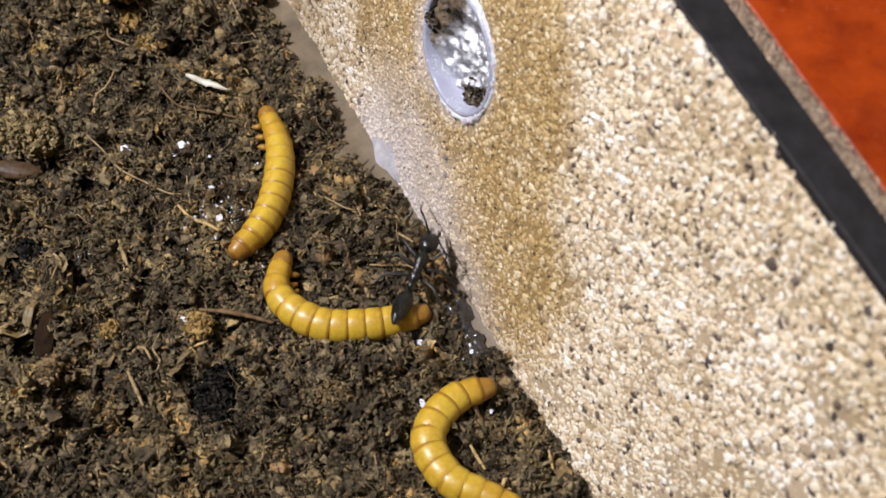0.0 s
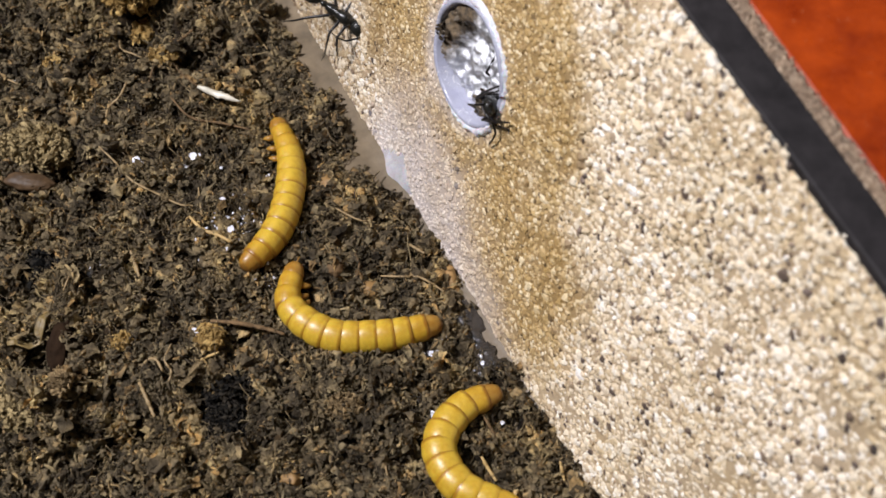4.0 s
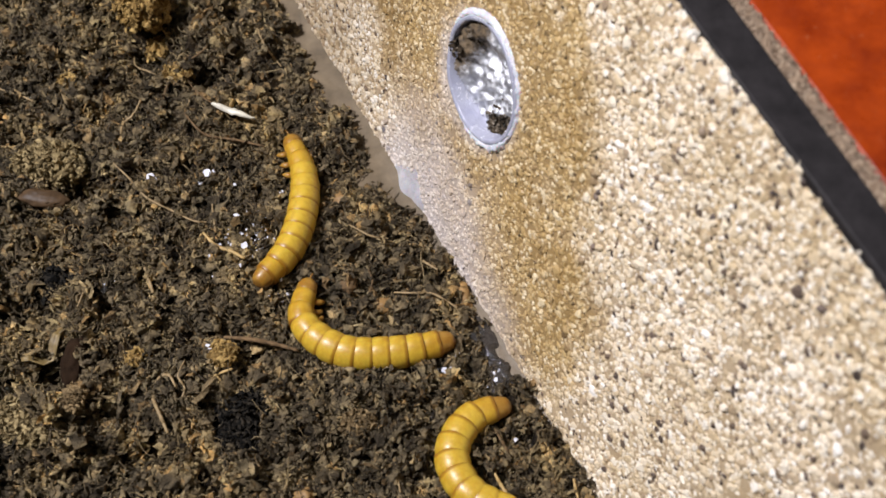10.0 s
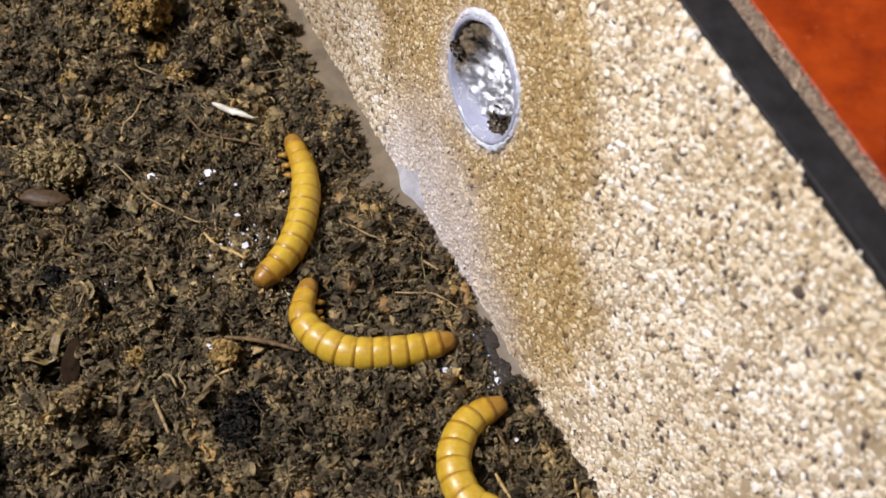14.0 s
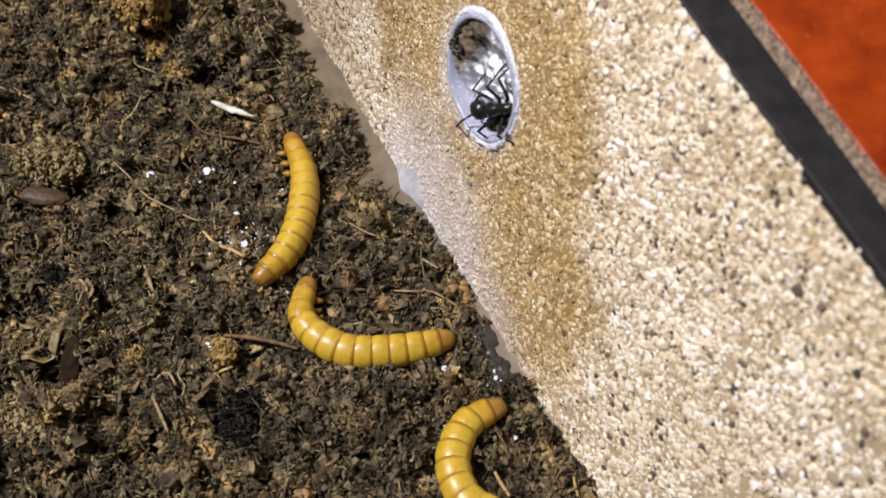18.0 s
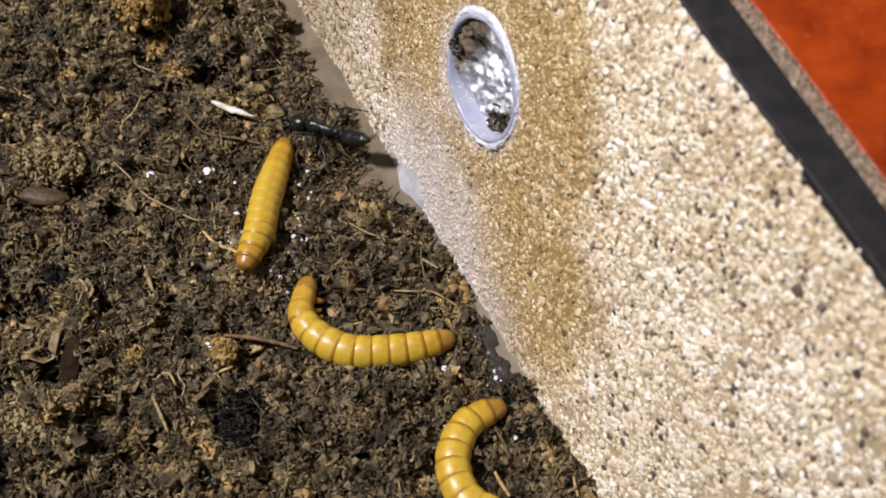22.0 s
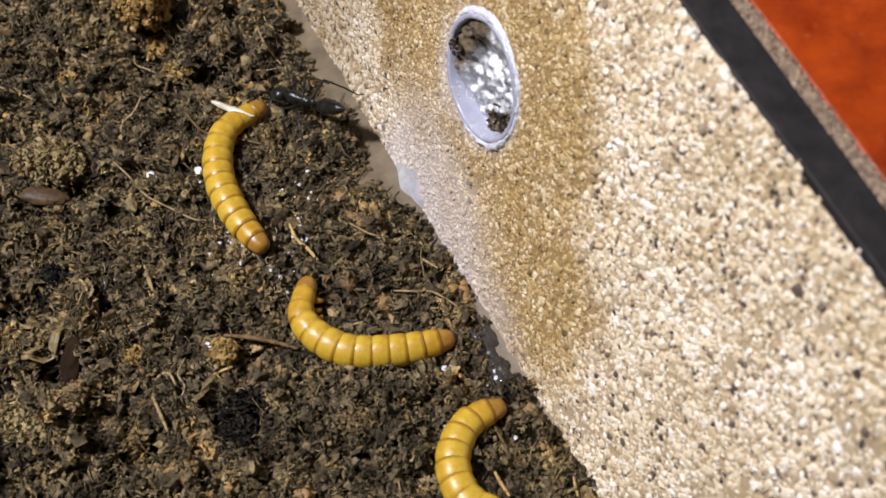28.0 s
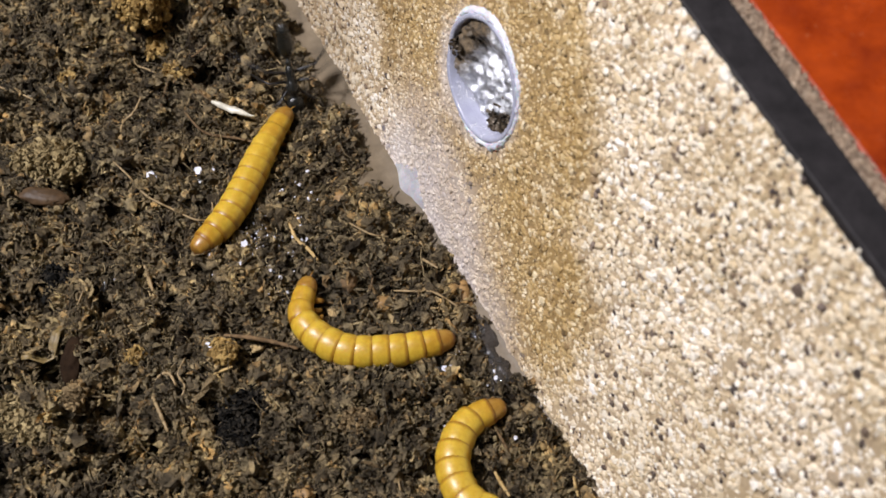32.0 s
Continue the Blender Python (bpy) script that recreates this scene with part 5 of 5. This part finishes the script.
def motions():
    writhe(writhing_worm, [
        (0.0, bend(W1, 62)),
        (19, bend([(-20.94, 17.13), (-18.71, 11.23), (-18.47, 4.96), (-19.97, -1.16), (-23.64, -6.19)], 62)),
        (20.4, bend([(-20.94, 17.13), (-18.71, 11.23), (-18.47, 4.96), (-19.97, -1.16), (-23.64, -6.19)], 62)),
        (20.6, bend([(-22.44, 17.61), (-21.21, 11.71), (-19.51, 5.93), (-20.46, 0.04), (-24.91, -3.83)], 56)),
        (20.8, bend([(-22.29, 17.61), (-21.04, 11.76), (-19.78, 5.91), (-20.25, -0.03), (-24.78, -3.66)], 51)),
        (21, bend([(-22.73, 17.23), (-21.31, 11.58), (-20.42, 5.83), (-20.69, 0.03), (-25.34, -2.99)], 45)),
        (21.2, bend([(-22.88, 17.23), (-21.99, 11.75), (-21.44, 6.24), (-21.72, 0.71), (-25.34, -2.99)], 40)),
        (21.4, bend([(-22.88, 17.23), (-22.38, 11.99), (-22.09, 6.75), (-22.39, 1.50), (-25.37, -2.56)], 30)),
        (21.6, bend([(-23.24, 16.84), (-22.62, 11.50), (-21.94, 6.17), (-22.20, 0.83), (-25.31, -3.33)], 20)),
        (21.8, bend([(-22.93, 16.84), (-23.19, 11.75), (-23.22, 6.66), (-23.43, 1.57), (-25.34, -2.99)], 10)),
        (22, bend([(-21.53, 15.40), (-22.55, 10.72), (-23.45, 6.02), (-23.99, 1.26), (-25.31, -3.33)], -20)),
        (22.2, bend([(-17.24, 9.96), (-24.22, 9.20), (-28.23, 4.14), (-23.18, -0.67), (-16.18, -1.70)], -70)),
        (22.4, bend([(-18.25, 11.72), (-24.89, 10.13), (-27.55, 4.40), (-23.18, -0.90), (-16.68, -3.33)], -72)),
        (23, bend([(-19.00, 12.85), (-25.51, 9.90), (-27.57, 3.55), (-22.93, -1.90), (-16.06, -4.09)], -74)),
        (23.5, bend([(-19.00, 12.85), (-25.59, 9.90), (-27.72, 3.41), (-23.06, -2.10), (-16.06, -4.09)], -73)),
        (23.9, bend([(-18.73, 12.19), (-25.51, 9.84), (-27.56, 3.07), (-23.11, -2.57), (-15.92, -4.09)], -72)),
        (24.5, bend([(-19.06, 12.66), (-25.10, 9.20), (-26.48, 2.54), (-21.81, -2.63), (-14.89, -4.26)], -71)),
        (25, bend([(-19.06, 12.66), (-25.10, 9.20), (-26.48, 2.54), (-21.81, -2.63), (-14.89, -4.26)], -70)),
        (25.2, bend([(-19.78, 13.13), (-25.69, 9.43), (-26.20, 2.67), (-21.73, -2.73), (-14.88, -4.51)], -57)),
        (25.3, bend([(-20.87, 13.50), (-26.27, 9.30), (-25.89, 2.59), (-21.49, -2.75), (-14.87, -4.85)], -50)),
        (25.4, bend([(-21.46, 14.36), (-25.05, 9.86), (-23.96, 3.87), (-19.97, -0.70), (-14.37, -3.07)], -35)),
        (25.5, bend([(-18.59, 16.55), (-18.42, 11.28), (-20.02, 6.24), (-20.25, 1.09), (-16.04, -1.70)], -20)),
        (26.2, bend([(-19.69, 18.10), (-24.33, 14.71), (-25.98, 9.00), (-24.07, 3.38), (-19.34, -0.24)], -23)),
        (27, bend([(-18.55, 18.58), (-24.71, 17.31), (-27.82, 11.86), (-27.22, 5.51), (-24.46, -0.24)], -28)),
        (27.5, bend([(-19.00, 21.03), (-25.96, 19.90), (-28.81, 13.29), (-28.10, 6.03), (-25.02, -0.58)], -30)),
        (27.6, bend([(-28.07, 26.76), (-30.99, 19.65), (-31.44, 12.10), (-28.47, 5.04), (-22.86, -0.15)], -28)),
        (27.7, bend([(-24.80, 24.42), (-29.50, 19.09), (-30.32, 12.06), (-28.15, 5.24), (-24.00, -0.58)], -26)),
        (28, bend([(-24.66, 22.52), (-29.89, 17.74), (-30.07, 10.71), (-27.23, 4.15), (-22.90, -1.53)], -20)),
        (28.4, bend([(-22.65, 21.83), (-28.57, 17.72), (-30.10, 10.93), (-27.54, 4.21), (-22.11, -0.41)], -19)),
        (28.7, bend([(-22.02, 21.83), (-27.85, 17.63), (-29.33, 10.71), (-27.23, 3.79), (-22.05, -1.19)], -18)),
        (29, bend([(-21.67, 21.23), (-28.03, 17.34), (-29.68, 10.33), (-26.48, 3.64), (-19.88, 0.28)], -18)),
        (29.3, bend([(-22.12, 20.84), (-28.09, 17.27), (-29.78, 10.68), (-27.47, 4.12), (-22.12, -0.24)], -17)),
        (29.6, bend([(-20.97, 21.23), (-27.44, 18.18), (-29.43, 11.47), (-27.60, 4.54), (-22.88, -0.84)], -16)),
        (29.8, bend([(-20.61, 20.54), (-26.89, 17.63), (-29.35, 11.36), (-28.07, 4.61), (-23.62, -0.67)], -15)),
        (30, bend([(-21.67, 21.23), (-25.29, 16.75), (-27.94, 11.65), (-29.01, 6.02), (-28.68, 0.28)], -15)),
        (30.2, bend([(-23.78, 21.23), (-26.09, 15.86), (-27.87, 10.29), (-31.35, 5.78), (-37.00, 4.33)], -15)),
        (30.5, bend([(-24.18, 19.17), (-26.40, 14.43), (-28.83, 9.80), (-32.08, 5.75), (-36.96, 3.98)], -14)),
        (30.8, bend([(-21.98, 21.23), (-24.70, 15.85), (-27.18, 10.35), (-30.57, 5.41), (-35.95, 2.91)], -13)),
        (31.2, bend([(-21.65, 20.84), (-24.60, 15.84), (-27.13, 10.62), (-30.11, 5.68), (-35.14, 2.91)], -12)),
        (31.6, bend([(-23.00, 21.23), (-25.05, 15.58), (-26.90, 9.86), (-29.06, 4.25), (-31.62, -1.19)], -11)),
        (32, bend([(-21.46, 21.53), (-24.00, 15.67), (-25.98, 9.60), (-28.34, 3.68), (-32.02, -1.53)], -10)),
    ])
    writhe(curled_worm, [(0.0, bend(W2, -45)), (11.0, bend(W2, -47)), (20.0, bend(W2, -44)), (32.0, bend(W2, -45))])
    writhe(edge_worm, [
        (0, bend([(8.34, -38.34), (3.40, -35.85), (1.10, -30.89), (4.00, -26.20), (9.17, -24.20)], 20, hold=1.0)),
        (6, bend([(8.08, -37.27), (3.28, -34.86), (1.06, -30.08), (3.55, -25.45), (8.35, -23.23)], 20, hold=1.0)),
        (9, bend([(7.84, -36.52), (3.15, -34.14), (1.01, -29.41), (3.44, -24.85), (8.22, -23.08)], 20, hold=1.0)),
        (13, bend([(7.63, -37.22), (2.93, -34.99), (1.16, -30.12), (2.94, -25.23), (7.35, -22.66)], 20, hold=1.0)),
        (19, bend([(7.62, -37.60), (2.94, -35.40), (1.15, -30.58), (2.94, -25.75), (7.40, -23.31)], 20, hold=1.0)),
        (32.0, bend([(7.62, -37.60), (2.94, -35.40), (1.15, -30.58), (2.94, -25.75), (7.40, -23.31)], 20, hold=1.0)),
    ])
    walk(hunter_ant[0], [
        (0, crawl(0.06, -8.66, 3.50, 0.372, 0.921, 0.116)),
        (0.2, crawl(0.10, -4.94, 3.50, 0.203, 0.877, 0.435)),
        (0.4, crawl(-0.24, -4.36, 3.50, -0.121, 0.910, 0.397)),
        (0.6, crawl(-0.84, -3.92, 3.50, -0.125, 0.887, 0.445)),
        (0.8, crawl(-2.54, 1.69, 2.40, -0.112, 0.933, 0.342)),
        (1, crawl(-4.19, 5.25, 2.40, -0.225, 0.923, 0.313)),
        (1.2, crawl(-5.14, 5.66, 2.40, -0.337, 0.941, -0.036)),
        (1.4, crawl(-7.01, 9.15, 2.40, -0.402, 0.913, -0.064)),
        (1.6, crawl(-8.42, 11.33, 2.50, -0.386, 0.915, -0.118)),
        (1.8, crawl(-11.36, 18.14, 2.50, -0.322, 0.942, -0.097)),
        (2, crawl(-13.72, 23.72, 2.50, -0.481, 0.876, 0.026)),
        (2.2, crawl(-16.44, 27.58, 2.50, -0.348, 0.927, -0.143)),
        (2.4, crawl(-17.15, 31.60, 2.50, -0.327, 0.936, -0.128)),
        (2.7, crawl(-18.23, 34.80, 2.50, -0.215, 0.976, -0.025)),
        (3, crawl(-18.44, 38.26, 2.50, -0.102, 0.991, -0.082)),
        (3.5, crawl(-14.68, 33.41, 2.50, 0.443, 0.706, -0.553)),
        (3.85, crawl(-12.70, 29.90, 7.80, 0.857, -0.189, -0.479)),
        (4.2, crawl(-10.81, 26.45, 13.10, 0.433, -0.899, 0.061, True)),
        (4.9, crawl(-3.77, 15.75, 18.65, 0.469, -0.801, 0.372, True)),
        (5.5, crawl(0.83, 5.32, 22.18, 0.487, 0.143, 0.861, True)),
        (5.7, crawl(0.88, 5.19, 22.13, 0.388, 0.205, 0.899, True)),
        (5.9, crawl(3.04, 4.59, 24.60, 0.620, 0.550, 0.560, True)),
        (6, crawl(4.40, 5.18, 25.45, 0.498, 0.796, -0.344, True)),
        (6.1, crawl(5.01, 5.37, 26.03, 0.400, 0.776, -0.488, True)),
        (6.3, crawl(6.29, 5.54, 27.18, 0.332, 0.799, -0.502, True)),
        (6.5, crawl(7.15, 4.61, 26.91, 0.360, 0.657, -0.663, True)),
        (6.7, crawl(7.10, 4.75, 26.98, 0.366, 0.646, -0.670, True)),
        (6.9, crawl(6.50, 5.30, 25.90, 0.702, 0.451, -0.551, True)),
        (7.1, crawl(6.60, 5.60, 25.20, 0.837, 0.350, -0.420, True)),
        (7.3, crawl(6.40, 5.22, 23.99, 0.792, 0.271, -0.548, True)),
        (7.5, crawl(6.30, 5.20, 23.70, 0.820, 0.240, -0.520, True)),
        (7.7, crawl(6.25, 5.19, 23.50, 0.840, 0.215, -0.499, True)),
        (7.9, crawl(6.94, 3.87, 24.79, 0.441, 0.496, -0.748, True)),
        (8.1, crawl(9.26, 4.16, 25.35, 0.428, 0.541, -0.724, True)),
        (8.4, crawl(12.02, 10.72, 18.26, 0.428, 0.566, -0.705, True)),
        (10.5, crawl(11.80, 10.90, 17.80, 0.751, -0.365, -0.550, True)),
        (13.5, crawl(11.60, 11.10, 17.30, 0.324, -0.933, 0.154, True)),
        (16.9, crawl(11.43, 11.19, 17.02, -0.433, -0.591, 0.681, True)),
        (17.4, crawl(9.59, 5.07, 24.06, -0.438, -0.636, 0.635, True)),
        (17.7, crawl(7.19, 3.65, 25.28, -0.950, -0.280, 0.140, True)),
        (18, crawl(6.55, 3.54, 25.10, -0.632, 0.448, -0.632, True)),
        (18.2, crawl(3.68, 3.79, 24.14, -0.504, 0.406, -0.763, True)),
        (18.4, crawl(2.72, 4.52, 23.31, -0.514, 0.462, -0.723, True)),
        (18.6, crawl(2.10, 3.72, 22.56, -0.631, 0.258, -0.731, True)),
        (18.8, crawl(1.61, 3.24, 21.31, -0.610, 0.041, -0.791, True)),
        (19, crawl(1.14, 1.80, 20.14, -0.559, -0.300, -0.773, True)),
        (19.2, crawl(-0.46, 1.86, 18.63, -0.543, -0.624, -0.562, True)),
        (19.4, crawl(-2.26, 2.76, 16.93, -0.686, -0.540, -0.488, True)),
        (19.6, crawl(-3.02, 5.95, 9.59, -0.526, -0.070, -0.848, True)),
        (19.8, crawl(-4.01, 4.92, 10.29, -0.770, -0.083, -0.633, True)),
        (20, crawl(-5.94, 8.86, 7.46, -0.807, 0.340, -0.482, True)),
        (20.2, crawl(-6.20, 9.87, 6.06, -0.749, 0.414, -0.518, True)),
        (20.4, crawl(-6.71, 9.40, 4.22, -0.771, 0.388, -0.505, True)),
        (20.6, crawl(-12.41, 11.04, 2.40, -0.974, 0.089, -0.207)),
        (20.8, crawl(-12.45, 10.30, 2.40, -0.971, 0.209, -0.116)),
        (21, crawl(-13.07, 10.78, 2.40, -0.960, 0.245, -0.138)),
        (21.2, crawl(-13.86, 11.65, 2.40, -0.809, 0.571, -0.139)),
        (21.4, crawl(-15.04, 12.08, 2.40, -0.796, 0.605, -0.006)),
        (21.6, crawl(-17.45, 15.77, 2.40, -0.829, 0.547, 0.118)),
        (21.8, crawl(-17.53, 16.67, 2.40, -0.881, 0.370, 0.296)),
        (22, crawl(-16.90, 17.91, 2.40, -0.869, 0.451, -0.203)),
        (22.2, crawl(-16.41, 19.55, 2.20, -0.932, 0.086, -0.351)),
        (22.4, crawl(-18.52, 18.95, 2.20, -0.921, 0.021, -0.389)),
        (22.6, crawl(-17.80, 19.54, 2.20, -0.916, 0.014, -0.400)),
        (23, crawl(-18.04, 20.67, 2.20, -0.914, 0.008, -0.406)),
        (23.9, crawl(-21.10, 19.81, 2.20, -0.942, 0.079, -0.326)),
        (24.5, crawl(-21.53, 19.56, 2.20, -0.787, -0.220, -0.576)),
        (24.8, crawl(-22.41, 20.93, 2.20, 0.094, -0.444, -0.891)),
        (25, crawl(-21.19, 18.93, 2.20, 0.117, -0.442, -0.889)),
        (25.3, crawl(-18.75, 19.71, 2.20, -0.236, -0.463, -0.855)),
        (25.5, crawl(-19.39, 22.89, 2.20, 0.061, -0.441, -0.895)),
        (26.4, crawl(-18.10, 23.53, 2.20, -0.432, -0.406, -0.805)),
        (27.3, crawl(-15.32, 23.86, 2.20, -0.649, -0.296, -0.701)),
        (27.5, crawl(-15.33, 23.89, 2.20, -0.749, -0.216, -0.626)),
        (27.6, crawl(-22.57, 24.97, 2.83, -0.832, 0.475, -0.287)),
        (27.8, crawl(-20.22, 24.14, 2.84, -0.818, 0.502, -0.281)),
        (28, crawl(-20.05, 22.52, 2.83, -0.823, 0.485, -0.295)),
        (28.4, crawl(-19.25, 23.07, 2.75, -0.842, 0.280, -0.461)),
        (28.7, crawl(-19.21, 22.53, 2.79, -0.844, 0.368, -0.391)),
        (29, crawl(-19.23, 24.25, 2.61, -0.701, -0.006, -0.713)),
        (29.3, crawl(-18.54, 22.98, 2.69, -0.808, 0.158, -0.568)),
        (29.6, crawl(-17.74, 20.09, 2.91, -0.730, 0.658, -0.187)),
        (29.8, crawl(-17.08, 20.64, 2.86, -0.799, 0.533, -0.279)),
        (30, crawl(-18.13, 20.55, 2.86, -0.793, 0.552, -0.259)),
        (30.2, crawl(-20.15, 19.52, 2.75, -0.846, 0.273, -0.459)),
        (30.5, crawl(-21.34, 20.05, 2.72, -0.835, 0.196, -0.514)),
        (30.8, crawl(-19.14, 21.33, 2.80, -0.840, 0.400, -0.366)),
        (31.2, crawl(-18.49, 22.84, 2.69, -0.811, 0.166, -0.561)),
        (31.6, crawl(-19.19, 22.53, 2.74, -0.841, 0.270, -0.470)),
        (32, crawl(-21.20, 26.00, 2.60, 0.130, -0.560, -0.818)),
    ])
    walk(guard_ant[0], [
        (0, crawl(14.58, 6.17, 19.06, -0.475, -0.592, 0.651, True)),
        (2.9, crawl(13.77, 6.30, 20.55, -0.469, -0.598, 0.650, True)),
        (3.3, crawl(9.69, 2.23, 25.39, -0.433, -0.678, 0.594, True)),
        (3.6, crawl(8.81, 2.57, 24.97, -0.442, -0.676, 0.590, True)),
        (5.5, crawl(7.41, 3.79, 23.04, -0.426, -0.691, 0.584, True)),
        (6.2, crawl(7.56, 3.96, 23.05, -0.419, -0.698, 0.581, True)),
        (7.6, crawl(7.36, 4.36, 23.06, -0.418, -0.695, 0.585, True)),
        (8, crawl(9.78, 4.68, 24.01, -0.439, -0.683, 0.585, True)),
        (8.4, crawl(12.74, 10.91, 17.07, -0.474, -0.630, 0.615, True)),
        (16.2, crawl(11.55, 11.24, 25.83, -0.418, -0.643, 0.642, True)),
        (16.5, crawl(9.27, 9.42, 28.80, -0.413, -0.655, 0.632, True)),
        (17.3, crawl(9.39, 9.25, 28.91, -0.413, -0.655, 0.633, True)),
        (17.9, crawl(11.57, 11.18, 25.77, -0.419, -0.642, 0.642, True)),
        (23.9, crawl(11.38, 11.67, 26.00, -0.453, -0.609, 0.651, True)),
        (24.4, crawl(8.06, 8.44, 30.57, -0.420, -0.690, 0.589, True)),
        (24.9, crawl(7.40, 8.04, 29.92, -0.423, -0.713, 0.560, True)),
        (25.3, crawl(7.09, 7.94, 28.63, -0.430, -0.725, 0.539, True)),
        (25.5, crawl(6.17, 8.94, 28.03, -0.448, -0.700, 0.556, True)),
        (26.2, crawl(7.49, 8.48, 28.99, -0.421, -0.700, 0.577, True)),
        (27, crawl(11.57, 11.18, 25.77, -0.419, -0.642, 0.642, True)),
        (32, crawl(11.57, 11.18, 25.77, -0.419, -0.642, 0.642, True)),
    ])
    there = at_mm(-18.1, 1.0, 0) @ pose(0, 0, 0, 0, 0, -20) @ at_mm(28.8, -0.6, 0)
    walk(moved_straw, [(0.0, pose(0, 0, 0)), (25.6, pose(0, 0, 0)), (26.6, there), (32.0, there)])
    for piece in moved_flakes:
        home = piece.matrix_world.copy()
        away = at_mm(-1.2, 0.1, 0) @ home
        walk(piece, [(0.0, home), (25.6, home), (27.2, away), (32.0, away)])
    stir(hunter_ant, [(0, 8.4), (16.9, 32)])
    stir(guard_ant, [(2.9, 8.4), (16, 18), (24, 27)], 58)


motions()
